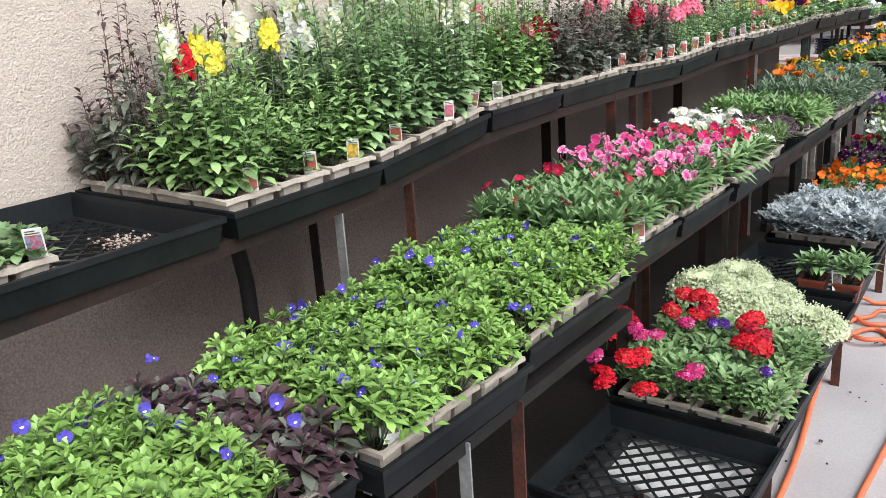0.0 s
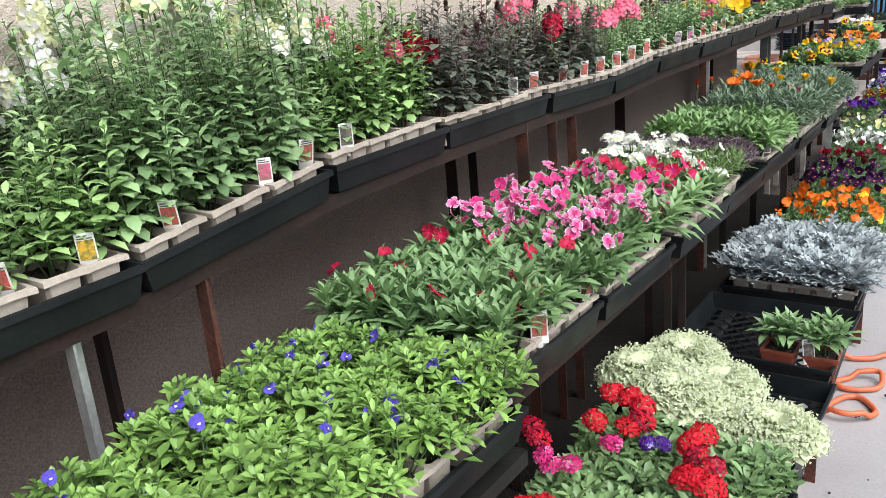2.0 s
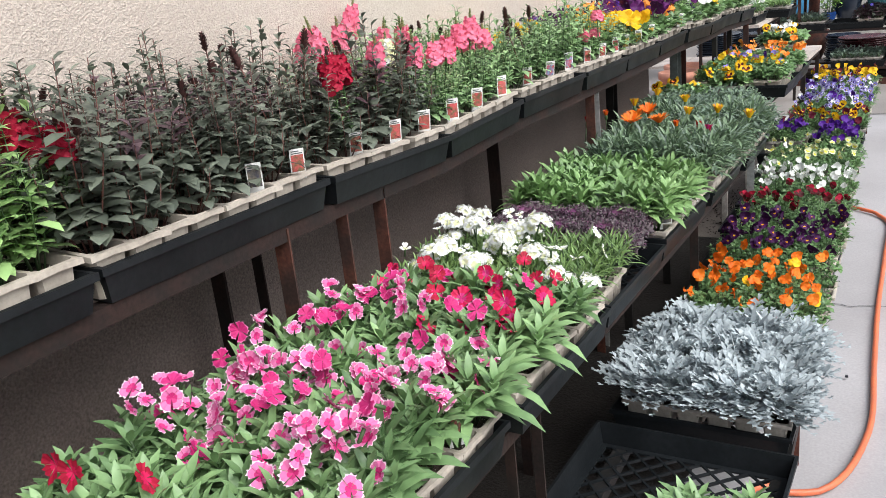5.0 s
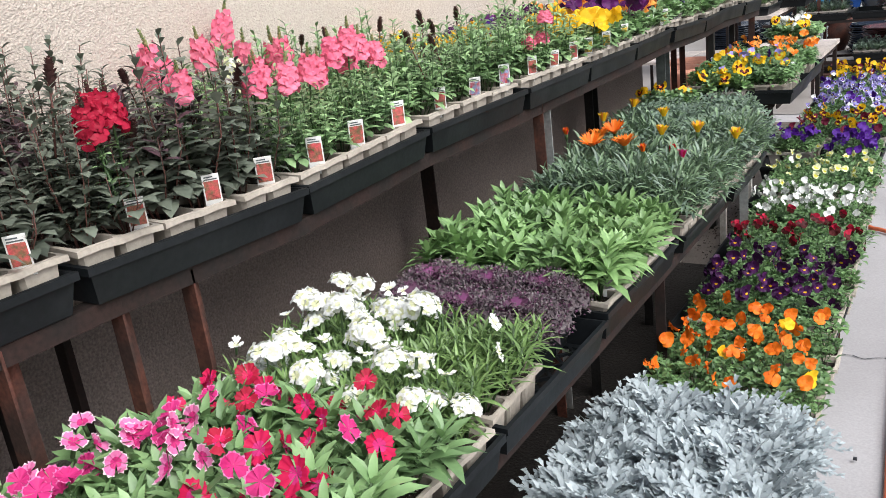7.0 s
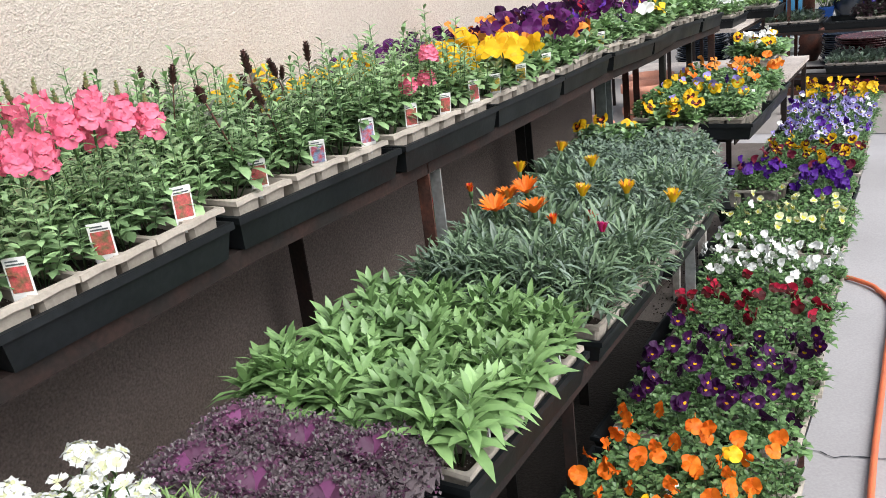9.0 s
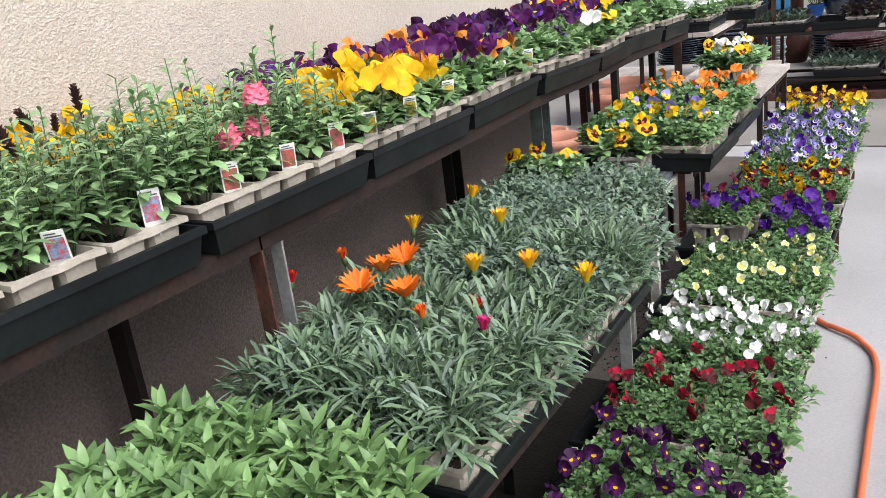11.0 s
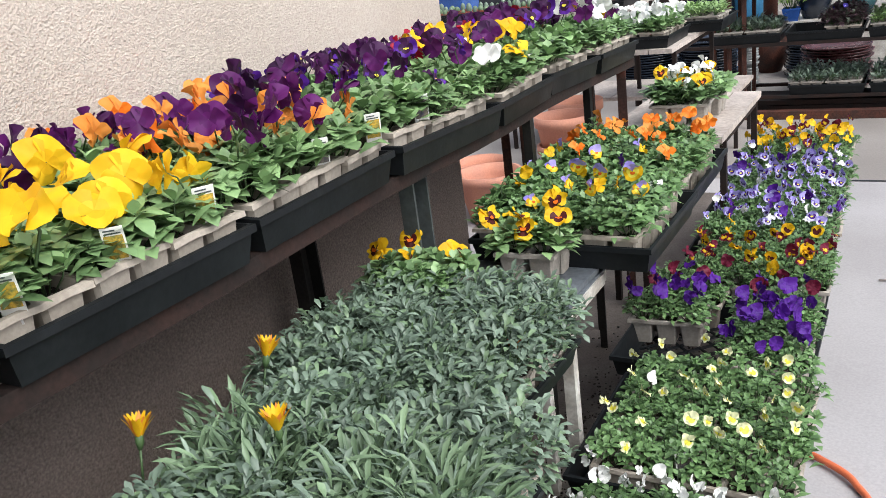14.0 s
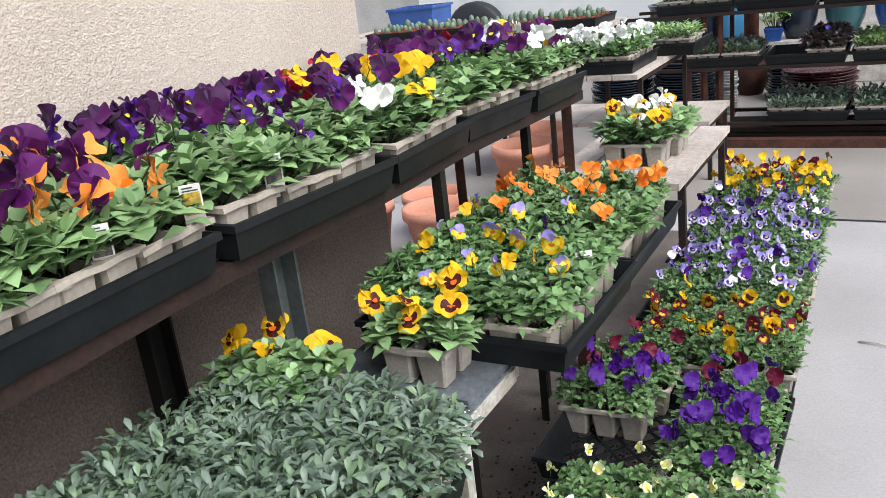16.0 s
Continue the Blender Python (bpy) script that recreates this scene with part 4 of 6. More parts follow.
VR = {"blue": 0.0115, "orange": 0.0168, "dark": 0.0182, "red": 0.017, "white": 0.0125, "pale": 0.0135, "maroon": 0.016, "lilac": 0.0165, "bluegold": 0.021}
SMALL = {k: [pansy("viola_%s" % k, VR.get(k, 0.018), *v, seed=20 + i) for i in range(3)] for k, v in {
    "orange": ("orange", "orange"), "dark": ("darkpurple", "darkpurple", "purple", "yellow"), "red": ("crimson", "blackred"), "white": ("white", "white"),
    "pale": ("cream", "cream", "lemon"), "violet": ("violet", "violet"), "maroon": ("maroon", "maroon", "yellow", "lemon"), "plum": ("maroon", "maroon"),
    "lilac": ("lilac", "palelilac", "violet", "lemon"), "yellow": ("yellow", "yellow", "blackred"), "gold": ("yellow", "yellow"), "blue": ("blue", "blue", None, "white"),
    "bluegold": ("lilac", "yellow", "lemon", "orange")}.items()}
DIAN = {k: [dianthus_flower("dianthus_%s" % k, {"white": 0.015, "red": 0.0205, "crimson": 0.0215}.get(k, 0.0185), *v, seed=i) for i in range(3)] for k, v in {
    "pink": ("blush", "pink", "hotpink"), "hot": ("pink", "hotpink", "hotpink"), "red": ("crimson", "crimson", "rose"), "crimson": ("rose", "rose", "hotpink"), "white": ("white", "white", "cream")}.items()}
SPIKE = {k: [snap_spike("spike_%s" % k, h, *v, seed=i) for i, h in enumerate((0.085, 0.10))] for k, v in {
    "cream": ("cream", "white"), "white": ("white", "cream"), "yellow": ("lemon", "lemon"), "coral": ("coral", "coral"), "crimson": ("crimson", "crimson", "darkbud"), "red": ("red", "red"), "pink": ("coral", "blush")}.items()}
WCLUSTER = [flower_cluster("white_dianthus_head", 0.019, 0.0145, 9, "white", "white", "cream", i) for i in range(3)]
BUDS = [bud_spike("bud_spike", h, "darkbud", i) for i, h in enumerate((0.03, 0.042))]
GAZF = {"orange": [gazania_flower("gazania_orange", 0.042, "orange", "apricot", 0.85, i) for i in range(2)], "gold": [gazania_flower("gazania_gold", 0.034, "yellow", "apricot", 1.22, i) for i in range(2)],
        "bud": [gazania_flower("gazania_bud", 0.024, "orange", "red", 1.4, 3)], "pinkbud": [gazania_flower("gazania_pink_bud", 0.026, "hotpink", "crimson", 1.35, 4)], "redbud": [gazania_flower("gazania_red_bud", 0.026, "red", "orange", 1.4, 5)]}
BALL = {"red": [flower_ball("red_flower_head", 0.027, "red", "red", 14, seed=1)], "pink": [flower_ball("pink_flower_head", 0.022, "hotpink", "pink", 15, seed=2)], "purple": [flower_ball("purple_flower_head", 0.016, "violet", "lilac", 16, seed=3)], "crimson": [flower_ball("crimson_flower_head", 0.027, "crimson", "red", 14, seed=4)]}


def mix(d, **share):
    return [(me, w / len(d[k])) for k, w in share.items() for me in d[k]]


K = {
    "snap_red": Kind("snapdragon", "tan pack of tall bronze-stemmed snapdragons", SNAP_R + SNAP_B),
    "snap_tall": Kind("snapdragon", "tan pack of tall leafy green snapdragons", SNAP_T),
    "snap_light": Kind("snapdragon", "tan pack of light green snapdragons", SNAP_L),
    "snap_cream": Kind("snapdragon", "tan pack of tall snapdragons with cream flower spikes", SNAP_T, mix(SPIKE, cream=3, white=1, yellow=0.3), 0.75, 0.26, "up"),
    "bronze": Kind("snapdragon", "tan pack of dark bronze-leaved snapdragons", SNAP_B, [(BUDS[0], 1), (BUDS[1], 1)], 0.3, 0.17, "up"),
    "bronze_crimson": Kind("snapdragon", "tan pack of dark snapdragons with crimson spikes", SNAP_B, [(BUDS[0], 1), (BUDS[1], 2)], 0.35, 0.17, "up"),
    "snap_coral": Kind("snapdragon", "tan pack of snapdragons with coral pink spikes", SNAP_M, mix(SPIKE, coral=1), 0.3, 0.15, "up"),
    "snap_bud": Kind("snapdragon", "tan pack of budding green snapdragons", SNAP_M, [(BUDS[0], 1), (BUDS[1], 1)], 0.6, 0.135, "up"),
    "snap_low": Kind("snapdragon", "tan pack of low leafy snapdragons", SNAP_M[:2], scale=(0.75, 0.95)),
    "snap_green": Kind("snapdragon", "tan pack of low green snapdragons", SNAP_M),
    "p_yellow": Kind("pansy", "pack of large yellow pansies", PANSY_P, mix(BIG, yellow=1), 1.2, 0.086, "side", 0.036, size=1.15),
    "p_purple": Kind("pansy", "pack of large deep purple pansies", PANSY_P, mix(BIG, purple=3, dark=2.0, violet=0.3), 1.5, 0.088, "side", 0.03),
    "p_orange": Kind("pansy", "pack of large apricot and purple pansies", PANSY_P, mix(BIG, orange=3.6, apricot=3.0, purple=2.2, dark=1.0), 1.6, 0.09, "side", 0.03),
    "p_eyed": Kind("pansy", "pack of dark purple pansies with yellow eyes", PANSY_P, mix(BIG, dark=2, eyed=4), 1.6, 0.092, "side", 0.03),
    "p_front": Kind("pansy", "pack of leafy pansies with a few dark purple flowers", PANSY_P, mix(BIG, dark=2, eyed=3), 0.6, 0.105, "side", 0.03),
    "p_mixed": Kind("pansy", "pack of yellow, white and purple pansies", PANSY_P, mix(BIG, yellow=2, white=0.8, purple=1, dark=1), 1.0, 0.10, "side"),
    "p_violet": Kind("pansy", "pack of violet and red pansies", PANSY_P, mix(BIG, violet=0.7, purple=2.2, dark=2, red=0.6), 1.4, 0.09, "side"),
    "p_white": Kind("pansy", "pack of white pansies", PANSY_P, mix(BIG, white=1), 1.2, 0.08, "side", size=0.85),
    "p_face": Kind("pansy", "grey pack of yellow pansies with dark faces", PANSY_P, mix(BIG, face=1), 0.0, 0.08, "side", grey=True, scale=(0.85, 1.0)),
    "p_apricot": Kind("pansy", "pack of violas with apricot pansies", LUSH_P, mix(BIG, orange=2, apricot=1.3), 0.55, 0.095, "side", size=0.72),
    "p_bicolour": Kind("pansy", "pack of small violas with yellow and blue flowers", LUSH_P, mix(SMALL, bluegold=2, violet=0.6, gold=1.6), 0.45, 0.085, "side"),
    "p_whiteface": Kind("pansy", "grey pack of white and yellow faced pansies", PANSY_P, mix(BIG, whiteface=1, face=2.0, white=1.6), 1.5, 0.08, "side", grey=True, size=0.85),
    "green_blue": Kind("viola", "pack of bright green violas with few blue flowers", BRIGHT_P, mix(SMALL, blue=1), 1.0, 0.085, "tilt", scale=(1.0, 1.28)),
    "green": Kind("viola", "pack of bright green leafy violas", BRIGHT_P, mix(SMALL, blue=1), 0.65, 0.085, "tilt", scale=(1.0, 1.28)),
    "plum": Kind("viola", "pack of plum-leaved plants with few blue flowers", PLUM_P, mix(SMALL, blue=1), 0.4, 0.09, "tilt", scale=(1.0, 1.28)),
    "dian_red": Kind("dianthus", "pack of dianthus with a few red flowers", DIANTH_P, mix(DIAN, red=1), 0.42, 0.12, "tilt", scale=(1.0, 1.28)),
    "dian_pink": Kind("dianthus", "pack of dianthus covered in pink flowers", DIANTH_P, mix(DIAN, pink=4, hot=1.2), 4.2, 0.115, "tilt", 0.042, scale=(1.0, 1.28)),
    "dian_crimson": Kind("dianthus", "pack of dianthus with crimson and pink flowers", DIANTH_P, mix(DIAN, crimson=2, hot=1.8, red=1), 1.9, 0.11, "tilt", scale=(1.0, 1.28)),
    "dian_white": Kind("dianthus", "pack of grassy dianthus with white flowers", GRASSY_P, [(me, 1) for me in WCLUSTER] + mix(DIAN, white=3.0), 2.3, 0.104, "up", 0.036, scale=(1.0, 1.28)),
    "grassy": Kind("dianthus", "pack of grassy green dianthus", GRASSY_P, mix(DIAN, white=1), 0.15, 0.095, "tilt", scale=(1.0, 1.28)),
    "lily": Kind("lance_leaved_plant", "pack of light green lance-leaved plants", LILY_P, scale=(0.95, 1.2)),
    "gazania": Kind("gazania", "pack of grey-green gazanias", GAZ_P, scale=(1.0, 1.25)),
    "grey": Kind("grey_leaved_plant", "pack of dense grey-green gazanias without flowers", GREY_P, scale=(1.0, 1.25)),
    "silver": Kind("dusty_miller", "pack of silver-leaved dusty miller", SILVER_P, scale=(0.95, 1.2), grey=True),
    "v_orange": Kind("viola", "pack of orange violas", VIOLA_P, mix(SMALL, orange=9, gold=0.6), 1.5, 0.085, "side", 0.03),
    "v_dark": Kind("viola", "pack of dark purple violas with yellow eyes", VIOLA_P, mix(SMALL, dark=1), 2.1, 0.085, "side", 0.03),
    "v_red": Kind("viola", "pack of dark red violas", VIOLA_P, mix(SMALL, red=1), 1.2, 0.08, "side", 0.03),
    "v_white": Kind("viola", "pack of white violas", VIOLA_P, mix(SMALL, white=1), 3.4, 0.085, "side", 0.03),
    "v_pale": Kind("viola", "pack of pale yellow violas", VIOLA_P, mix(SMALL, pale=3, white=0.4), 1.0, 0.08, "side", 0.03),
    "v_violet": Kind("viola", "grey pack of bright violet violas", VIOLA_P, mix(SMALL, violet=1), 2.6, 0.08, "side", 0.034, grey=True),
    "v_plum": Kind("viola", "pack of plum and violet violas", VIOLA_P, mix(SMALL, plum=2, violet=1), 1.6, 0.08, "side", 0.034),
    "v_maroon": Kind("viola", "pack of maroon and yellow violas", VIOLA_P, mix(SMALL, maroon=2.5, gold=1.2, yellow=1.2), 2.0, 0.08, "side", 0.034, grey=True),
    "v_lilac": Kind("viola", "pack of pale lilac violas", VIOLA_P, mix(SMALL, lilac=4, violet=0.6, white=0.5), 2.1, 0.085, "side", 0.034),
    "v_yellow": Kind("viola", "pack of golden yellow violas", VIOLA_P, mix(SMALL, gold=3, yellow=1, maroon=1), 2.0, 0.085, "side", 0.034),
    "verbena": Kind("verbena", "tan pack of red and pink verbena", VERB_P, scale=(1.0, 1.28)),
    "seedling": Kind("seedling", "pack of small green seedlings", TINY_P, grey=True),
    "seedling_grey": Kind("seedling", "grey pack of grey-green seedlings", TINY_G, grey=True),
    "bare": Kind("plant", "tan pack of bare potting soil", []),
    "broad": Kind("pansy", "tan pack of broad-leaved green plants", PANSY_P[:2], scale=(0.55, 0.8)),
}

# ---- upper tier ----
UX, UZ = -1.215, 0.988
UPPER_RISE = [(-1.0, -0.06), (0.5, -0.056), (0.94, -0.050), (1.385, -0.045), (1.83, 0.004), (2.23, 0.009), (2.74, 0.007), (3.18, -0.006), (3.57, 0.011), (4.03, 0.011), (4.45, 0.012), (4.85, 0.014), (5.23, 0.022), (5.68, 0.008), (6.0, 0.016), (6.4, 0.004), (6.75, -0.006)]


def upper_z(y):
    """The sagging upper bench: height of its rails at y."""
    for (a, za), (b, zb) in zip(UPPER_RISE, UPPER_RISE[1:]):
        if y <= b:
            return UZ + za + (zb - za) * (y - a) / (b - a)
    return UZ + UPPER_RISE[-1][1]


UPPER = [
    (0.06, 0.49, ("broad",)), (0.945, 1.385, ("snap_light", "snap_red")), (1.39, 1.825, ("snap_tall", "snap_cream")),
    (1.835, 2.225, ("snap_light", "snap_cream")), (2.23, 2.735, ("bronze", "bronze_crimson")), (2.74, 3.175, ("bronze", "bronze_crimson")),
    (3.185, 3.56, ("snap_low", "snap_coral")), (3.57, 4.02, ("snap_bud", "snap_bud")), (4.03, 4.44, ("snap_green", "p_yellow")),
    (4.45, 4.845, ("p_yellow", "p_purple")), (4.855, 5.22, ("p_orange", "p_orange")), (5.23, 5.67, ("p_front", "p_eyed")),
    (5.68, 5.985, ("p_mixed", "p_violet")), (5.99, 6.34, ("p_front", "p_violet")), (6.35, 6.72, ("p_mixed", "p_violet")),
]
for y0, y1, kinds in UPPER:
    block(UX, y0, y1, upper_z(y0 + 0.01), [K[k] for k in kinds], "black plastic nursery tray on the upper bench", z_end=upper_z(y1 - 0.01), depth=0.52, wide=True)
tray(UX, 0.50, 0.935, upper_z(0.7), "empty black web-bottomed tray with spilled potting mix", depth=0.52)
fill_pack(K["broad"], UX - 0.142, 0.56, upper_z(0.56) + 0.0075, wide=True)
tray(-1.42, 7.9, 8.32, 0.845, "black plastic tray of white pansies")
for r in range(3):
    for c in range(2):
        fill_pack(K["p_white"], -1.42 - 0.115 - c * 0.188, 7.97 + r * 0.14, 0.852)

for y, pic in ((0.60, "blue"), (1.03, "red"), (1.19, "red"), (1.32, "yellow"), (1.47, "red"), (1.68, "pink"), (1.785, "red"), (1.905, "dark"), (2.57, "dark"), (2.68, "red"), (2.855, "red"), (2.995, "red"), (3.11, "red"), (3.24, "red"), (3.36, "red"), (3.50, "red"),
               (3.66, "red"), (3.81, "blue"), (3.96, "blue"), (4.115, "red"), (4.25, "red"), (4.385, "red"), (4.49, "yellow"), (4.635, "yellow"), (4.785, "yellow"), (5.05, "dark"), (5.205, "yellow"), (5.375, "dark"), (5.9, "dark")):
    tag(UX - 0.031, y, upper_z(y) + 0.078, pic, RNG.uniform(-20, 2), size=RNG.uniform(0.76, 0.9))

# flower spikes above the snapdragons
SPIKES = {
    ("yellow", -1.4): [(1.093, 1.24), (1.075, 1.258), (1.252, 1.273)],
    ("red", -1.4): [(1.022, 1.241), (2.18, 1.185)],
    ("white", -1.4): [(0.993, 1.275), (2.034, 1.236), (1.918, 1.253)],
    ("cream", -1.4): [(1.196, 1.288), (1.877, 1.275), (1.975, 1.279), (3.25, 1.20)],
    ("coral", -1.29): [(2.14, 1.215), (3.0, 1.225), (3.165, 1.20), (3.20, 1.215), (3.235, 1.195), (3.298, 1.205), (3.345, 1.19), (3.38, 1.22), (3.43, 1.205), (3.47, 1.215), (3.515, 1.20), (3.41, 1.235)],
    ("crimson", -1.28): [(2.227, 1.215), (2.205, 1.225), (2.25, 1.20), (2.85, 1.22), (2.866, 1.21), (2.83, 1.20)],
    ("pink", -1.4): [(2.067, 1.264)],
    ("coral", -1.25): [(4.15, 1.145), (4.20, 1.15), (4.19, 1.20)],
}
for (k, x), spots in SPIKES.items():
    for y, z in spots:
        ob = thing("snapdragon_bloom", "%s snapdragon flower spike on a long stem" % k, "flower", "snapdragon spikes", "", pose(x + RNG.uniform(-0.02, 0.02), y, z, RNG.uniform(-7, 7), RNG.uniform(-7, 7), RNG.uniform(0, 360)) @ Matrix.Diagonal((0.82, 0.82, 0.4 if y > 4 else 0.62 if k in ("coral", "crimson") else 0.8, 1)), RNG.choice(SPIKE[k]))
        st_ = Geo()
        tube(st_, [(0, 0, -0.05), (0.004, 0.002, -0.12), (0, 0, UZ + 0.06 - z)], 0.0022, LEAF["stem"], 5)
        for i in range(14):
            leaf(st_, LEAF["snap"], (0.001, 0, -0.01 - i * 0.011), i * 2.4, 0.5, 0.036, 0.012, 0.9, 0.3, 3)
        tagged(part("leafy_stem", st_.mesh("leafy_stem"), ob), kind="stuff")

# ---- middle tier ----
MID = [
    (-0.795, -0.06, 0.37, 0.60, ("green",)), (-0.79, 0.38, 0.79, 0.61, ("green", "green", "green", "green", "plum", "plum")), (-0.755, 0.80, 1.23, 0.62, ("green_blue", "green_blue")), (-0.77, 1.25, 1.73, 0.635, ("green", "green_blue")),
    (-0.83, 1.77, 2.18, 0.645, ("dian_red", "dian_red")), (-0.83, 2.20, 2.60, 0.645, ("dian_pink", "dian_pink")), (-0.825, 2.64, 3.07, 0.645, ("dian_crimson", "dian_pink", "dian_crimson", "dian_crimson", "dian_white", "dian_white")),
    (-0.83, 3.52, 3.96, 0.645, ("lily", "lily")), (-0.83, 4.02, 4.45, 0.645, ("gazania",)), (-0.825, 4.46, 4.88, 0.645, ("grey", "grey", "gazania", "gazania", "grey", "grey")), (-0.95, 4.89, 5.35, 0.62, ("grey", "grey", "grey", "grey", "grey", "grey", "bare", None)),
]
for x, y0, y1, z, kinds in MID:
    block(x, y0, y1, z, [K[k] if k else None for k in kinds], "black plastic nursery tray on the middle bench", depth=0.45, height=0.060 if y0 < 4 else 0.046, push=0.015 if y0 < 4 else 0.025)
# purple kale in a tray of its own
tray(-0.83, 3.09, 3.50, 0.645, "black plastic tray of purple kale")


def potted(name, label, me, x, y, z, pot_mat, scale=1.0, w=0.1):
    """A plant in a square pot of its own."""
    g, s = Geo(), Geo()
    h = w * 0.75
    a = w / 2
    loops = [(a * 0.75, 0), (a * 0.97, h * 0.86), (a, h * 0.86), (a, h), (a - 0.004, h), (a - 0.006, h * 0.8)]
    vs = [(sx * e, sy * e, zz) for e, zz in loops for sx, sy in ((-1, -1), (1, -1), (1, 1), (-1, 1))]
    g.add(vs, [(i * 4 + k, i * 4 + (k + 1) % 4, i * 4 + 4 + (k + 1) % 4, i * 4 + 4 + k) for i in range(5) for k in range(4)] + [(3, 2, 1, 0)], pot_mat)
    sheet_v = [(sx * (a - 0.006), sy * (a - 0.006), h * 0.84) for sx, sy in ((-1, -1), (1, -1), (1, 1), (-1, 1))]
    s.add(sheet_v, [(0, 1, 2, 3)], SOIL)
    ob = thing(name, label, "potted plant", "", "", pose(x, y, z, 0, 0, RNG.uniform(-6, 6)))
    part("pot", g.mesh("pot", False), ob)
    part("soil", s.mesh("pot_soil"), ob)
    part("foliage", me, ob, "", pose(0, 0, h * 0.8, 0, 0, RNG.uniform(0, 360)) @ Matrix.Diagonal((scale, scale, scale, 1)))
    return ob


for i, (x, y) in enumerate(((-0.91, 3.33), (-1.02, 3.32), (-1.14, 3.33), (-0.92, 3.44), (-1.03, 3.43), (-1.15, 3.44))):
    potted("purple_kale", "purple ornamental kale with frilled grey-green rims", KALE_P[i % 3], x - 0.025, y + 0.02, 0.652, BLACK, 1.0, 0.1)
for i in range(3):
    fill_pack(K["grassy" if i == 0 else "dian_white"], -0.935 - 0.13 * i + (0.02 if i == 0 else 0), 3.17, 0.652, 90)

# gazania flowers above the grey leaves
GZ = [("gold", -1.238, 4.83, 0.85), ("gold", -1.255, 4.60, 0.85), ("gold", -1.085, 4.67, 0.85), ("bud", -1.30, 4.415, 0.85), ("orange", -1.175, 4.37, 0.85), ("orange", -1.14, 4.395, 0.86), ("orange", -1.165, 4.28, 0.85),
      ("orange", -1.07, 4.28, 0.85), ("gold", -1.01, 4.41, 0.85), ("gold", -0.92, 4.445, 0.85), ("gold", -0.82, 4.455, 0.83), ("redbud", -0.95, 4.295, 0.83), ("bud", -0.995, 4.21, 0.85), ("pinkbud", -0.90, 4.23, 0.83), ("redbud", -1.32, 4.28, 0.85), ("bud", -0.985, 5.14, 0.735), ("redbud", -0.99, 5.02, 0.73), ("bud", -1.03, 5.26, 0.745)]
for k, x, y, z in GZ:
    thing("gazania_flower", "open gazania flower above grey-green leaves" if k in ("orange", "gold") else "closed gazania bud above grey-green leaves", "flower", "gazania flowers", "", pose(x, y, z, RNG.uniform(-12, 12), RNG.uniform(-5, 20), RNG.uniform(0, 360)), RNG.choice(GAZF[k]))


# ---- bench frames ----
def leg_mesh(mat, length, w=0.028, kind="angle"):
    g = Geo()
    if kind == "angle":
        box(g, -w / 2, -w / 2, 0, w / 2, -w / 2 + 0.004, length, mat)
        box(g, -w / 2, -w / 2 + 0.004, 0, -w / 2 + 0.004, w / 2, length, mat)
    elif kind == "channel":
        box(g, -w * 0.3, -w / 2, 0, w * 0.3, -w / 2 + 0.005, length, mat)
        box(g, -w * 0.3, w / 2 - 0.005, 0, w * 0.3, w / 2, length, mat)
        box(g, -w * 0.3, -w / 2 + 0.005, 0, -w * 0.3 + 0.005, w / 2 - 0.005, length, mat)
    else:
        box(g, -w / 2, -w / 2, 0, w / 2, w / 2, length, mat)
    return g.mesh("bench_leg", False)


def bench(name, label, x_front, x_back, y0, y1, z, rail_mat, legs, cross=0.42, level=None):
    ob = thing(name, label, "bench", "", "", pose(0, 0, 0))
    level = level or (lambda y: z)
    for x in (x_front, x_back):
        g = Geo()
        w, h, c = 0.03, 0.028, x
        steps = max(1, round((y1 - y0) / 0.2))
        vs = []
        for i in range(steps + 1):
            y = y0 + (y1 - y0) * i / steps
            t = level(y)
            vs += [(c - w / 2, y, t), (c + w / 2, y, t), (c + w / 2, y, t - h), (c + w / 2 - 0.004, y, t - h), (c + w / 2 - 0.004, y, t - 0.004), (c - w / 2, y, t - 0.004)]
        fs = [(i * 6 + k, i * 6 + (k + 1) % 6, i * 6 + 6 + (k + 1) % 6, i * 6 + 6 + k) for i in range(steps) for k in range(6)]
        g.add(vs, fs + [(5, 4, 3, 2, 1, 0), tuple(steps * 6 + k for k in range(6))], rail_mat)
        part("rail", g.mesh("rail", False), ob)
    n = int((y1 - y0) / cross)
    for i in range(n + 1):
        g = Geo()
        y = y0 + 0.02 + (y1 - y0 - 0.04) * i / max(1, n)
        box(g, x_back, y - 0.012, level(y) - 0.022, x_front, y + 0.012, level(y) - 0.005, rail_mat)
        part("crossbar", g.mesh("crossbar", False), ob)
    for x, y, mat, w, kind in legs:
        foot = floor_z(y)
        part("leg", leg_mesh(mat, level(y) - 0.005 - foot, w, kind), ob, "", pose(x, y, foot))
    return ob


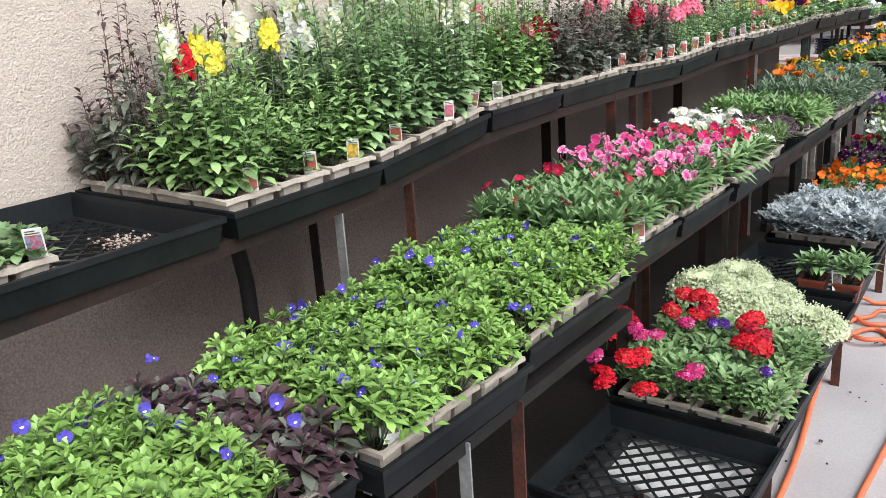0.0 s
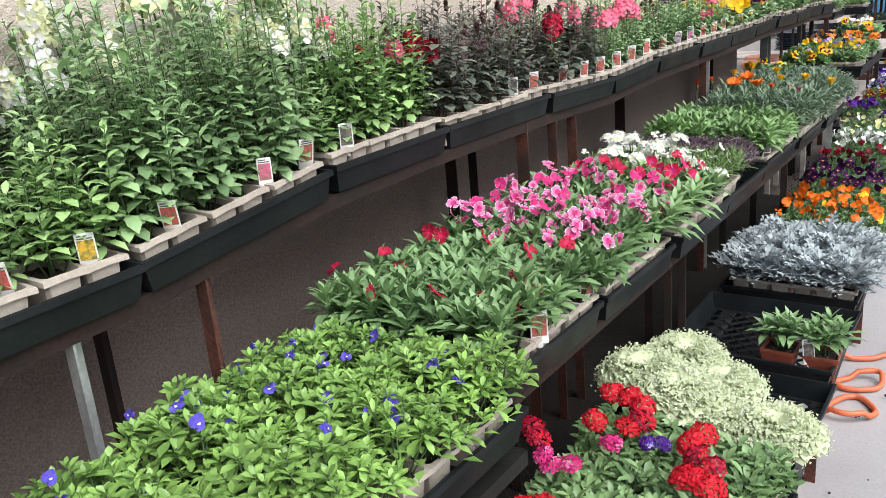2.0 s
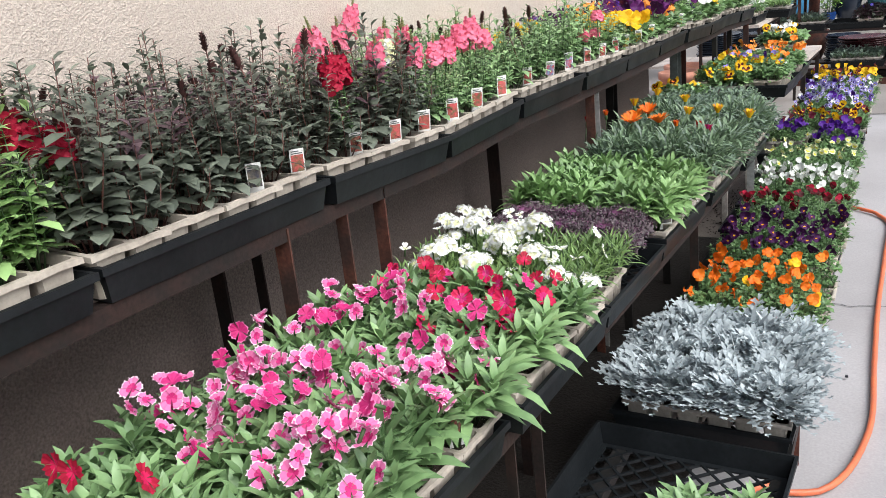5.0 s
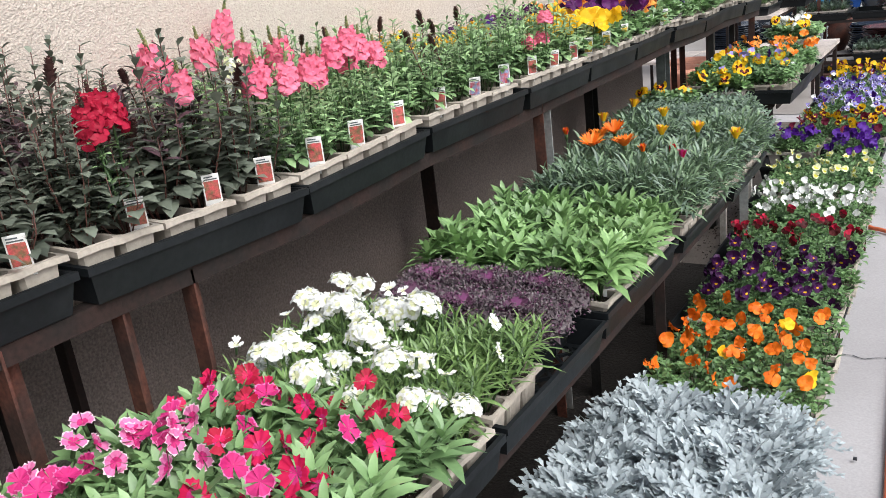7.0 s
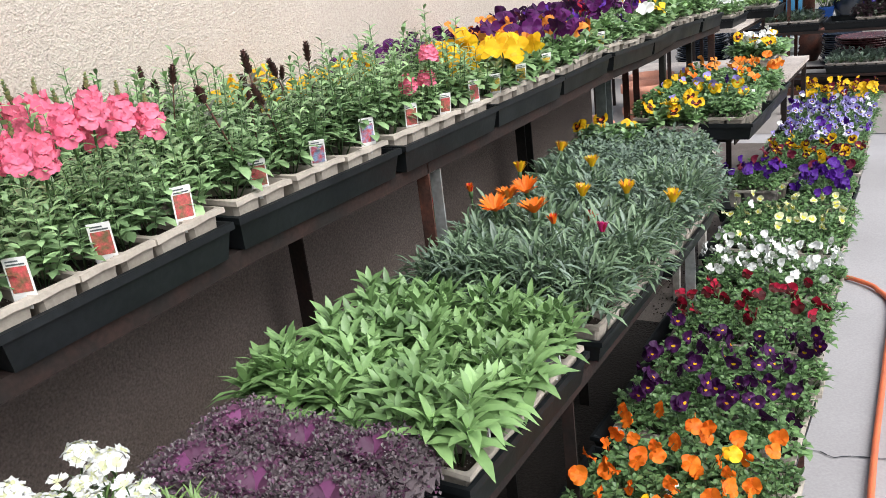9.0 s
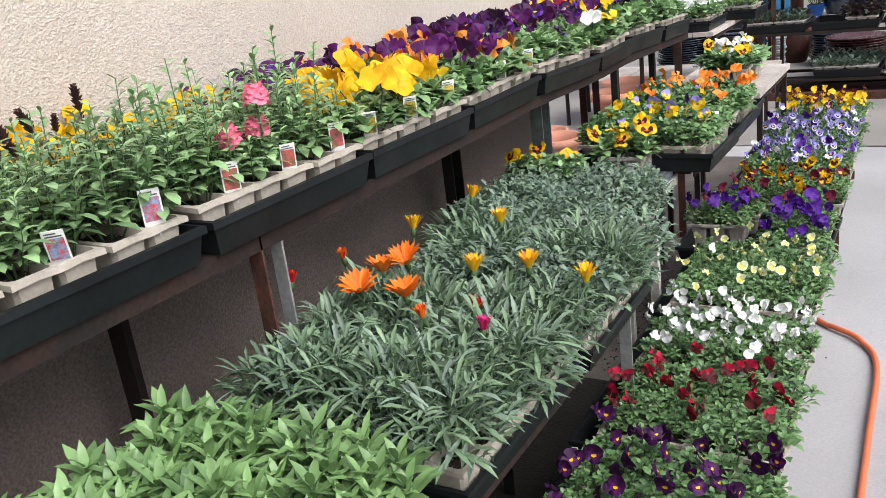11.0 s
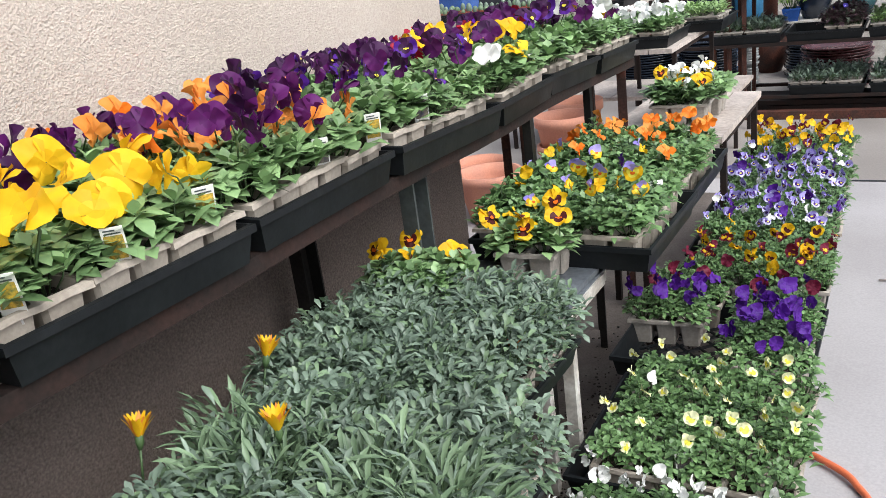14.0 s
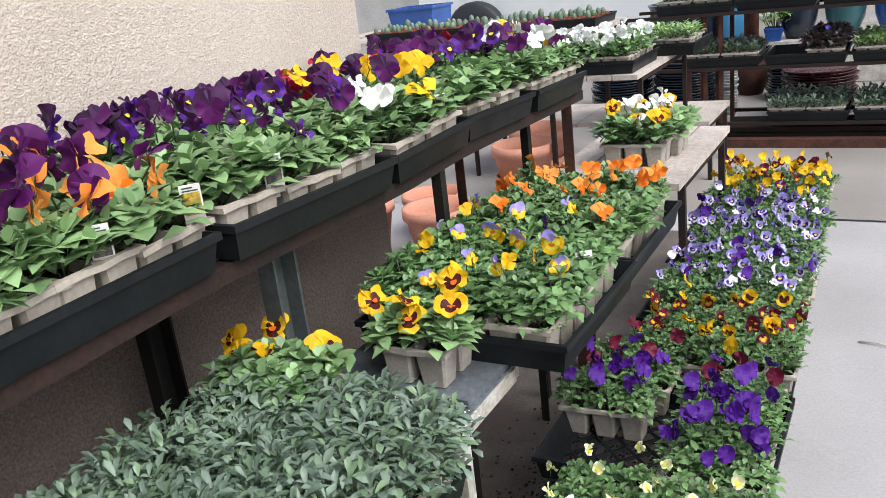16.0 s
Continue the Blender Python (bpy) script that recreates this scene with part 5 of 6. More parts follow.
UF, UB = UX - 0.04, -1.60
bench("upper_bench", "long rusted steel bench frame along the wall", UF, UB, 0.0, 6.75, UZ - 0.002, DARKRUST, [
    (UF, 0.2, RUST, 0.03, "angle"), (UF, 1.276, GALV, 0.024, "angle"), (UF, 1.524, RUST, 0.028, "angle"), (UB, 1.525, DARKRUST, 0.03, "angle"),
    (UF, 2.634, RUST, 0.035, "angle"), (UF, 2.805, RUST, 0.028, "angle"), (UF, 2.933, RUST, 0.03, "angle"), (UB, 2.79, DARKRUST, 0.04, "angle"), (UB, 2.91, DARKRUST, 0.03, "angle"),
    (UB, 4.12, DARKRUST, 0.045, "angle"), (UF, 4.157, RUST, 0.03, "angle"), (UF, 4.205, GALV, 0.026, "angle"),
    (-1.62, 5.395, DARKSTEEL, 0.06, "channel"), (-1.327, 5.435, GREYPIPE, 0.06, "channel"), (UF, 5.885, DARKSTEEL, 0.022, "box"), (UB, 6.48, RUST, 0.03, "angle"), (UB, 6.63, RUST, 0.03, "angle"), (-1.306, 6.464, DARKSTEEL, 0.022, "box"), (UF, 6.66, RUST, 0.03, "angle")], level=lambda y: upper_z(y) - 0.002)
bent = Geo()
tube(bent, [(-1.50, 1.16, UZ - 0.075), (-1.51, 1.17, UZ - 0.12), (-1.53, 1.20, 0.80), (-1.535, 1.215, 0.72), (-1.535, 1.215, floor_z(1.2))], 0.019, DARKSTEEL, 10)
thing("bent_pipe", "bent grey pipe standing under the upper bench", "pipe", "", "", None, bent.mesh("bent_pipe"))
MF, MB = -0.875, -1.20
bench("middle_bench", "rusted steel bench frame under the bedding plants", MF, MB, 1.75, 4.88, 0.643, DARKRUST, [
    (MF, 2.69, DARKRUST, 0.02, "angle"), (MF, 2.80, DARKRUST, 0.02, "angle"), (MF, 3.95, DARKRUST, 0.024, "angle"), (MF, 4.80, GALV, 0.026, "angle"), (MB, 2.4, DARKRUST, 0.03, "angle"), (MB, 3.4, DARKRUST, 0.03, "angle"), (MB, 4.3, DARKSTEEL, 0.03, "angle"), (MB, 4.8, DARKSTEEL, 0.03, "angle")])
bench("low_middle_bench", "steel bench frame with one galvanised leg", -0.80, -1.14, -0.1, 1.75, 0.598, DARKSTEEL, [
    (-0.79, 0.3, RUST, 0.03, "angle"), (-0.79, 1.06, GALV, 0.026, "angle"), (-0.79, 1.24, RUST, 0.028, "angle"), (-1.13, 0.3, RUST, 0.03, "angle"), (-1.13, 1.3, RUST, 0.03, "angle")])

# ---- lower tier: rising with the floor ----
LOW = [
    (0.94, 1.37, None), (1.39, 1.82, None), (1.84, 2.27, None), (2.29, 2.77, None), (2.80, 3.25, None),
    (3.29, 3.74, ("silver",)), (3.76, 4.19, ("v_orange",)), (4.20, 4.63, ("v_dark",)), (4.64, 4.94, ("v_red",)), (4.95, 5.23, ("v_white",)),
    (5.28, 5.71, ("v_pale",)), (5.74, 6.12, None), (6.14, 6.42, ("v_maroon", "v_maroon")), (6.44, 6.83, ("v_lilac",)), (6.84, 7.20, ("v_lilac",)), (7.22, 7.62, ("v_yellow",)),
]


def low_x(y):
    return -0.445 - 0.034 * (y - 1.87)


def low_z(y):
    return floor_z(y) + 0.265


for y0, y1, kinds in LOW:
    yc = (y0 + y1) / 2
    if kinds:
        block(low_x(yc), y0, y1, low_z(yc), [K[k] for k in kinds], "black plastic nursery tray on the low bench", height=0.050 if y0 < 5.7 else 0.034, push=0.01 if y0 < 3.7 else 0.035)
    else:
        tray(low_x(yc), y0, y1, low_z(yc), "black web-bottomed nursery tray on the low bench", depth=0.45)
low = thing("low_bench", "low dark steel bench frame by the walkway", "bench", "", "", pose(0, 0, 0))
for dx in (-0.03, -0.38):
    g = Geo()
    vs = []
    for y in (0.9, 7.65):
        x, z = low_x(y) + dx, low_z(y) - 0.001
        vs += [(x - 0.015, y, z), (x + 0.015, y, z), (x + 0.015, y, z - 0.03), (x - 0.015, y, z - 0.03)]
    g.add(vs, [(0, 1, 5, 4), (1, 2, 6, 5), (2, 3, 7, 6), (3, 0, 4, 7), (3, 2, 1, 0), (4, 5, 6, 7)], DARKSTEEL)
    part("rail", g.mesh("rail", False), low)
for y in (1.0, 1.9, 2.8, 3.7, 4.7, 5.7, 6.6, 7.55):
    for dx in (-0.045, -0.38):
        part("leg", leg_mesh(RUST, 0.262, 0.028, "angle"), low, "", pose(low_x(y) + dx, y, floor_z(y) - 0.002))

for y in (1.698, 1.918):
    g = Geo()
    x, z = low_x(y), low_z(y) - 0.047
    box(g, x - 0.38, y - 0.012, z - 0.012, x - 0.03, y + 0.012, z, DARKSTEEL)
    part("crossbar", g.mesh("crossbar", False), low)

# verbena
for r in range(3):
    for c in range(2):
        fill_pack(K["verbena"], low_x(2.08) - 0.125 - c * 0.195, 1.91 + r * 0.14, low_z(2.08) + 0.007)
VB = [("red", -0.832, 2.22, 0.47), ("red", -0.79, 2.21, 0.475), ("red", -0.752, 2.19, 0.47), ("crimson", -0.74, 2.15, 0.46), ("red", -0.826, 2.108, 0.46), ("red", -0.76, 2.12, 0.455), ("crimson", -0.934, 2.03, 0.46), ("crimson", -0.91, 2.01, 0.45), ("pink", -0.862, 1.943, 0.46), ("pink", -0.84, 1.93, 0.45),
      ("pink", -0.809, 1.95, 0.45), ("pink", -0.762, 2.04, 0.46), ("purple", -0.70, 2.08, 0.455), ("purple", -0.672, 2.09, 0.455), ("red", -0.62, 2.10, 0.47), ("crimson", -0.60, 2.07, 0.46), ("red", -0.581, 1.996, 0.46), ("red", -0.60, 2.0, 0.455), ("red", -0.549, 1.985, 0.455), ("crimson", -0.56, 2.04, 0.46), ("red", -0.84, 1.70, 0.44), ("red", -0.82, 1.67, 0.43),
      ("pink", -0.89, 1.75, 0.455), ("red", -0.81, 1.775, 0.455), ("red", -0.785, 1.79, 0.455), ("pink", -0.644, 1.79, 0.45), ("pink", -0.66, 1.77, 0.44), ("red", -0.723, 1.68, 0.43), ("purple", -0.504, 1.885, 0.44), ("red", -0.915, 1.88, 0.45), ("red", -0.61, 2.15, 0.46)]
for k, x, y, z in VB:
    thing("verbena_bloom", "%s rounded verbena flower head" % k, "flower", "verbena flower heads", "", pose(x, y, z, RNG.uniform(-20, 20), RNG.uniform(0, 35), RNG.uniform(0, 360)) @ Matrix.Diagonal((RNG.uniform(0.85, 1.1), RNG.uniform(0.85, 1.1), 0.6, 1)), BALL[k][0])
# white kale
for i, (x, y, s, w) in enumerate(((-0.85, 2.46, 1.2, 0.15), (-0.74, 2.40, 1.2, 0.14), (-0.80, 2.60, 1.1, 0.15), (-0.68, 2.52, 1.0, 0.13), (-0.52, 2.36, 1.05, 0.12), (-0.62, 2.36, 0.95, 0.11))):
    potted("white_kale", "cream and pale green frilled ornamental kale", KALE_W[i % 2], x, y, low_z(2.55) + 0.007, BLACK, s, w)
# red pots
for i in range(2):
    potted("potted_plant", "green narrow-leaved plant in a red-brown plastic pot", DIANTH_P[i], -0.63 + 0.106 * i, 2.88, low_z(3.0) + 0.007, REDPOT, 1.15, 0.088)
# violet violas, with the tray's web showing beside them
for k, x, y in (("v_violet", -0.945, 5.98), ("v_plum", -0.70, 6.05), ("v_violet", -0.69, 5.92), ("v_violet", -0.685, 5.79), ("v_plum", -0.93, 6.10)):
    fill_pack(K[k], x, y, low_z(5.95) + 0.007)

for x, y, z, pic, ln in ((-0.79, 0.86, 0.70, "dark", 25), (-0.90, 1.74, 0.71, "dark", 30), (-0.86, 2.16, 0.72, "red", 5), (-0.85, 1.93, 0.72, "red", 5), (-0.86, 2.5, 0.72, "red", 5), (-0.86, 3.6, 0.72, "dark", 10), (-0.855, 3.85, 0.72, "dark", 10)):
    tag(x, y, z, pic, ln)
for x, y, pic in ((-0.55, 2.845, "dark"), (-0.75, 5.32, "dark"), (-0.7, 4.0, "dark")):
    tag(x, y, low_z(y) + 0.065, pic)


# ---- hose ----
def hose_path():
    pts = []
    key = [(-0.50, 1.2), (-0.50, 2.1), (-0.56, 2.69), (-0.59, 3.05), (-0.50, 3.28), (-0.42, 3.20), (-0.50, 3.13), (-0.60, 3.20), (-0.56, 3.36), (-0.45, 3.44), (-0.44, 3.36), (-0.55, 3.33), (-0.62, 3.50), (-0.45, 3.60), (-0.385, 3.9), (-0.40, 4.3), (-0.42, 4.75), (-0.43, 5.3), (-0.44, 5.7), (-0.50, 5.85), (-0.60, 5.93), (-0.72, 6.05)]
    k = [Vector((x, y, 0)) for x, y in key]
    for i in range(len(k) - 1):
        p0, p1, p2, p3 = k[max(i - 1, 0)], k[i], k[i + 1], k[min(i + 2, len(k) - 1)]
        for j in range(6):
            t = j / 6
            p = 0.5 * (2 * p1 + (p2 - p0) * t + (2 * p0 - 5 * p1 + 4 * p2 - p3) * t * t + (3 * p1 - p0 - 3 * p2 + p3) * t ** 3)
            pts.append((p.x, p.y, floor_z(p.y) + 0.011 + (0.02 if 4 <= i <= 12 and (i + j // 3) % 3 == 0 else 0.004 * (i % 2))))
    return pts


hg = Geo()
tube(hg, hose_path(), 0.0088, HOSE, 10)
thing("garden_hose", "orange rubber garden hose coiled on the concrete", "hose", "", "", None, hg.mesh("garden_hose"))
hg = Geo()
tube(hg, [(-0.34, 1.6, floor_z(1.6) + 0.012), (-0.32, 2.2, floor_z(2.2) + 0.012), (-0.30, 2.6, floor_z(2.6) + 0.012), (-0.24, 3.1, floor_z(3.1) + 0.012), (-0.2, 3.6, floor_z(3.6) + 0.012)], 0.0088, HOSE, 10)
thing("garden_hose", "orange rubber garden hose lying along the walkway", "hose", "", "", None, hg.mesh("garden_hose"))

# paper under the empty tray
pg = Geo()
box(pg, -0.13, -0.19, 0, 0.13, 0.19, 0.010, PAPER)
thing("white_board", "dirty white board lying on crossbars under the empty tray", "board", "", "", pose(-0.680, 1.808, low_z(1.808) - 0.044, 0, 0, -14), pg.mesh("white_board", False))

# ---- end of the middle tier: metal stand, slab, pansies, long tray ----
st = thing("metal_stand", "worn white-painted metal stand", "stand", "", "", pose(0, 0, 0))
SX0, SX1, SY0, SY1, SZ = -1.30, -0.985, 5.40, 5.62, 0.70
g = Geo()
box(g, SX0, SY0, SZ - 0.004, SX1, SY1, SZ, SLATE)
part("top", g.mesh("top", False), st, "grey soiled metal top")
for x0, y0, x1, y1 in ((SX0, SY0 - 0.004, SX1, SY0 + 0.02), (SX0, SY1 - 0.02, SX1, SY1), (SX1 - 0.02, SY0 + 0.02, SX1 + 0.004, SY1 - 0.02), (SX0, SY0 + 0.02, SX0 + 0.02, SY1 - 0.02)):
    g = Geo()
    box(g, x0, y0, SZ - 0.03, x1, y1, SZ - 0.004 if x0 > SX0 + 0.1 else SZ - 0.005, OLDPAINT)
    part("frame_bar", g.mesh("frame_bar", False), st)
for x, y in ((SX0 + 0.014, SY0 + 0.012), (SX1 - 0.014, SY0 + 0.012), (SX0 + 0.014, SY1 - 0.012), (SX1 - 0.16, SY1 - 0.012)):
    part("leg", leg_mesh(OLDPAINT, SZ - 0.03 - floor_z(y), 0.024, "box"), st, "", pose(x, y, floor_z(y)))
g = Geo()
box(g, -0.11, -0.07, 0, 0.11, 0.075, 0.014, SLATE, 0.001)
thing("slate_slab", "blue-grey slab lying on the metal stand", "slab", "", "", pose(-1.10, 5.515, SZ + 0.001, 0, 0, -2), g.mesh("slate_slab", False))
FACE_PACKS = ((fill_pack(K["p_face"], -1.105, 5.545, SZ + 0.016, 90), ((-1.19, 5.50, 0.845), (-1.12, 5.49, 0.852), (-1.10, 5.47, 0.835), (-1.03, 5.49, 0.855), (-1.07, 5.57, 0.865))),
              (fill_pack(K["p_face"], -1.268, 5.33, 0.692), ((-1.225, 5.40, 0.80), (-1.40, 5.37, 0.81), (-1.33, 5.40, 0.825), (-1.36, 5.34, 0.80), (-1.30, 5.34, 0.80))))
for pack_, spots in FACE_PACKS:
    for x, y, z in spots:
        q = pose(x, y, z, 0, 0, 45 + RNG.uniform(-70, 60)) @ pose(0, 0, 0, RNG.uniform(35, 90), 0, RNG.uniform(-30, 30)) @ Matrix.Diagonal((0.92, 0.92, 0.92, 1))
        part("flower", RNG.choice(BIG["face"]), pack_, "", pack_.matrix_basis.inverted() @ q)


def crumbs(name, label, mats, cx, cy, z, sx, sy, n, seed, size=0.004):
    r = random.Random(seed)
    g = Geo()
    for i in range(n):
        x, y, s = cx + r.gauss(0, sx), cy + r.gauss(0, sy), size * r.uniform(0.5, 1.5)
        zz = (z if z is not None else floor_z(y) + 0.01)
        box(g, x - s, y - s * r.uniform(0.5, 1), zz, x + s, y + s, zz + s * r.uniform(0.8, 1.6), r.choice(mats), -s * 0.3)
    thing(name, label, "potting soil", "", "stuff", None, g.mesh(name, False))


crumbs("spilled_soil", "spilled potting soil with white perlite on the stand", [SOIL, SOIL, SOIL, YARD, YARD, WOOD, PERLITE], -1.12, 5.425, SZ + 0.001, 0.06, 0.01, 500, 1, 0.0011)
crumbs("spilled_soil", "spilled dark potting soil on the concrete", [SOIL, YARD, SOIL, DARKRUST], -1.0, 5.85, None, 0.13, 0.28, 2600, 2, 0.0019)
crumbs("spilled_soil", "dried potting mix left in the empty tray", [SOIL, WOOD, WOOD, RUST], -1.38, 0.84, upper_z(0.84) + 0.008, 0.04, 0.02, 420, 3, 0.0016)
crumbs("spilled_soil", "soil crumbs on the concrete walkway", [TYRE, SOIL], -0.38, 2.7, None, 0.12, 1.2, 40, 4, 0.003)

block(-0.868, 5.56, 5.955, 0.715, [K["p_bicolour"], K["p_bicolour"]], "long black tray of violas on the bench")
block(-0.875, 5.96, 6.37, 0.715, [K["p_apricot"], K["p_apricot"]], "long black tray of apricot pansies on the bench")
tag(-0.915, 5.80, 0.785, "dark")


# ---- wooden bench behind ----
def plank_bench(name, label, x0, x1, y0, y1, z, boards):
    ob = thing(name, label, "bench", "", "", pose(0, 0, 0))
    w = (x1 - x0) / boards
    for i in range(boards):
        g = Geo()
        box(g, x0 + i * w + 0.003, y0, z - 0.02, x0 + (i + 1) * w - 0.003, y1, z + 0.001 * (i % 2), WOOD)
        part("board", g.mesh("board", False), ob)
    for x in (x0 + 0.02, x1 - 0.02):
        for y in (y0 + 0.10, y1 - 0.05):
            part("leg", leg_mesh(DARKRUST, z - 0.02 - floor_z(y), 0.02, "box"), ob, "", pose(x, y, floor_z(y)))
        g = Geo()
        box(g, x - 0.009, y0 + 0.112, z - 0.043, x + 0.009, y1 - 0.062, z - 0.0205, DARKRUST)
        part("rail", g.mesh("rail", False), ob)
    return ob


plank_bench("plank_bench", "weathered wooden plank bench on rusted legs", -1.34, -0.93, 6.60, 7.32, 0.745, 4)
bench("tray_bench", "dark steel bench frame under the long viola trays", -0.95, -1.26, 5.62, 6.42, 0.7135, DARKRUST, [(-1.12, 6.38, DARKRUST, 0.02, "angle"), (-1.26, 6.35, DARKSTEEL, 0.022, "angle"), (-1.26, 5.85, DARKSTEEL, 0.028, "angle")])
fill_pack(K["p_whiteface"], -1.10, 6.82, 0.747)
fill_pack(K["p_whiteface"], -1.09, 6.96, 0.747)
plank_bench("plank_table", "weathered wooden table behind the terracotta pots", -2.6, -1.25, 8.55, 9.1, 0.50, 6)


plank_bench("plank_bench", "weathered plank bench carrying white pansies and seedlings", -1.85, -1.40, 7.88, 8.84, 0.843, 4)
tray(-1.28, 8.4, 8.8, 0.845, "black plastic tray of seedlings")
for r in range(2):
    for c in range(2):
        fill_pack(K["seedling"], -1.395 - c * 0.188, 8.48 + r * 0.14, 0.852)


# ---- terracotta pots ----
def terracotta(x, y, z, r, h):
    g = Geo()
    lathe(g, [(r * 0.66, 0), (r * 0.92, h * 0.82), (r, h * 0.82), (r, h), (r * 0.9, h), (r * 0.86, h * 0.8), (r * 0.6, 0.02), (0.005, 0.02)], TERRACOTTA, 32)
    thing("terracotta_pot", "empty terracotta pot standing on the concrete", "pot", "terracotta pots", "", pose(x, y, z), g.mesh("terracotta_pot"))


for x, y, r, h, lift in ((-2.0, 8.0, 0.15, 0.28, 0.09), (-2.0, 8.0, 0.145, 0.22, 0.0), (-2.05, 8.32, 0.15, 0.28, 0.09), (-2.05, 8.32, 0.145, 0.22, 0.0), (-2.37, 7.74, 0.15, 0.20, 0.0), (-2.18, 7.45, 0.16, 0.24, 0.0), (-2.55, 7.4, 0.15, 0.26, 0.0), (-2.42, 7.1, 0.14, 0.18, 0.0)):
    terracotta(x, y, floor_z(y) + lift, r, h)


# ---- rack at the back ----
RY = 9.3
rack = thing("plant_rack", "rusted steel plant rack with three shelves", "rack", "", "", pose(0, 0, 0))
RF = floor_z(RY)
for x0, x1, z in ((-1.35, 1.2, 0.335), (-1.75, 1.2, 0.645), (-1.9, 1.2, 0.945)):
    for dy in (0, 0.4):
        g = Geo()
        box(g, x0, RY + dy, z - 0.018, x1, RY + dy + 0.03, z, DARKRUST)
        part("rail", g.mesh("rail", False), rack)
for x in (-1.52, -1.43, -1.345, 0.1, 1.1):
    for dy in (0.031, 0.369):
        part("post", leg_mesh(RUST, 0.944 - RF, 0.022, "box"), rack, "", pose(x, RY + dy + 0.015, RF))
g = Geo()
box(g, -1.5, RY - 0.05, RF, 1.3, RY + 0.02, RF + 0.05, RUST)
thing("base_beam", "dark red-brown beam at the foot of the rack", "beam", "", "", None, g.mesh("base_beam", False))
for z, xs in ((0.336, (-1.1, -0.67, -0.24, 0.19)), (0.646, (-1.55, -1.12, -0.69, -0.26, 0.17)), (0.946, (-1.7, -1.27, -0.84, -0.41))):
    for i, x in enumerate(xs):
        tray(x + 0.42, RY, RY + 0.42, z, "black plastic tray on the plant rack")
        mid = 0.6 < z < 0.9
        kind = "seedling_grey" if z < 0.5 or (mid and i == 0) else ("plum" if mid and i == 1 else "seedling")
        for c in ((1,) if mid and i == 1 else (0, 1)):
            for r in range(3):
                fill_pack(K[kind], x + 0.11 + 0.2 * c, RY + 0.07 + 0.135 * r, z + 0.007)


def saucer_stack(x, y, z, r, n, mat, label):
    for i in range(n):
        g = Geo()
        lathe(g, [(r * 0.8, 0), (r, 0.022), (r * 1.02, 0.03), (r * 0.97, 0.03), (r * 0.8, 0.008), (0.01, 0.008)], mat, 32)
        thing("saucer", label, "saucer", "stack of saucers", "", pose(x + RNG.uniform(-0.01, 0.01), y + RNG.uniform(-0.01, 0.01), z + i * 0.018), g.mesh("saucer"))


# Pallets read from dark bars; the dark slats also fill in the rack's shade.
pallet = thing("pallet", "dark wooden pallet stack filling in the shade under the rack", "pallet", "", "", pose(0, 0, 0))
for j in range(3):
    for y in (RY + 0.06, RY + 0.24):
        g = Geo()
        box(g, -1.33, y, RF + 0.002 + j * 0.033, 1.2, y + 0.13, RF + 0.03 + j * 0.033, DARKRUST)
        part("slat", g.mesh("slat", False), pallet)
SF = floor_z(10.1) + 0.002
saucer_stack(-0.9, 10.1, SF, 0.21, 15, PLUM, "plum glazed plant saucer in a stack")
saucer_stack(-1.12, 10.55, SF, 0.15, 14, NAVY, "navy glazed plant saucer in a stack")
saucer_stack(-1.45, 10.12, SF, 0.06, 16, GALV, "small pale glazed dish in a stack")
saucer_stack(-1.74, 10.2, SF, 0.20, 19, NAVY, "navy glazed plant saucer in a stack")
saucer_stack(-2.2, 10.3, SF, 0.22, 19, NAVY, "navy glazed plant saucer in a stack")


def glazed_pot(x, y, z, r, h, mat, label):
    g = Geo()
    lathe(g, [(r * 0.55, 0), (r * 0.85, h * 0.35), (r * 0.98, h * 0.75), (r * 0.92, h * 0.92), (r, h), (r * 0.9, h), (r * 0.85, h * 0.8), (0.01, h * 0.78)], mat, 32)
    thing("glazed_pot", label, "pot", "glazed pots", "", pose(x, y, z), g.mesh("glazed_pot"))


g = Geo()
BZ = 0.56
box(g, -1.42, 11.0, floor_z(11.25), 0.4, 11.5, BZ, OLDPAINT)
thing("display_block", "worn pale block carrying large glazed pots", "display block", "", "", None, g.mesh("display_block", False))
for x, y, z, r, h, mat, lab in ((-1.15, 11.2, BZ + 0.001, 0.15, 0.36, NAVY, "large navy glazed pot"), (-0.84, 11.22, BZ + 0.001, 0.15, 0.34, TEAL, "large teal glazed pot"), (-0.52, 11.2, BZ + 0.001, 0.15, 0.36, BLUE, "large blue glazed pot"),
                               (-2.0, 11.4, floor_z(11.4), 0.3, 0.6, NAVY, "large dark glazed pot"), (-1.64, 11.3, floor_z(11.3), 0.13, 0.75, SKYBLUE, "tall bright blue glazed pot"), (-1.40, 10.72, floor_z(10.72), 0.14, 0.28, RUST, "rust-brown round pot round the post")):
    glazed_pot(x, y, z, r, h, mat, lab)
g = Geo()
lathe(g, [(0.05, 0), (0.05, 2.2), (0.005, 2.2)], RUST, 20)
thing("steel_post", "rust-brown round steel post behind the rack", "post", "", "", pose(-1.40, 10.72, floor_z(10.72) + 0.224), g.mesh("steel_post"))
potted("potted_plant", "yellow-green leafy plant in a blue pot", BRIGHT_P[0], -1.30, 11.08, BZ + 0.001, BLUE, 1.9, 0.13)

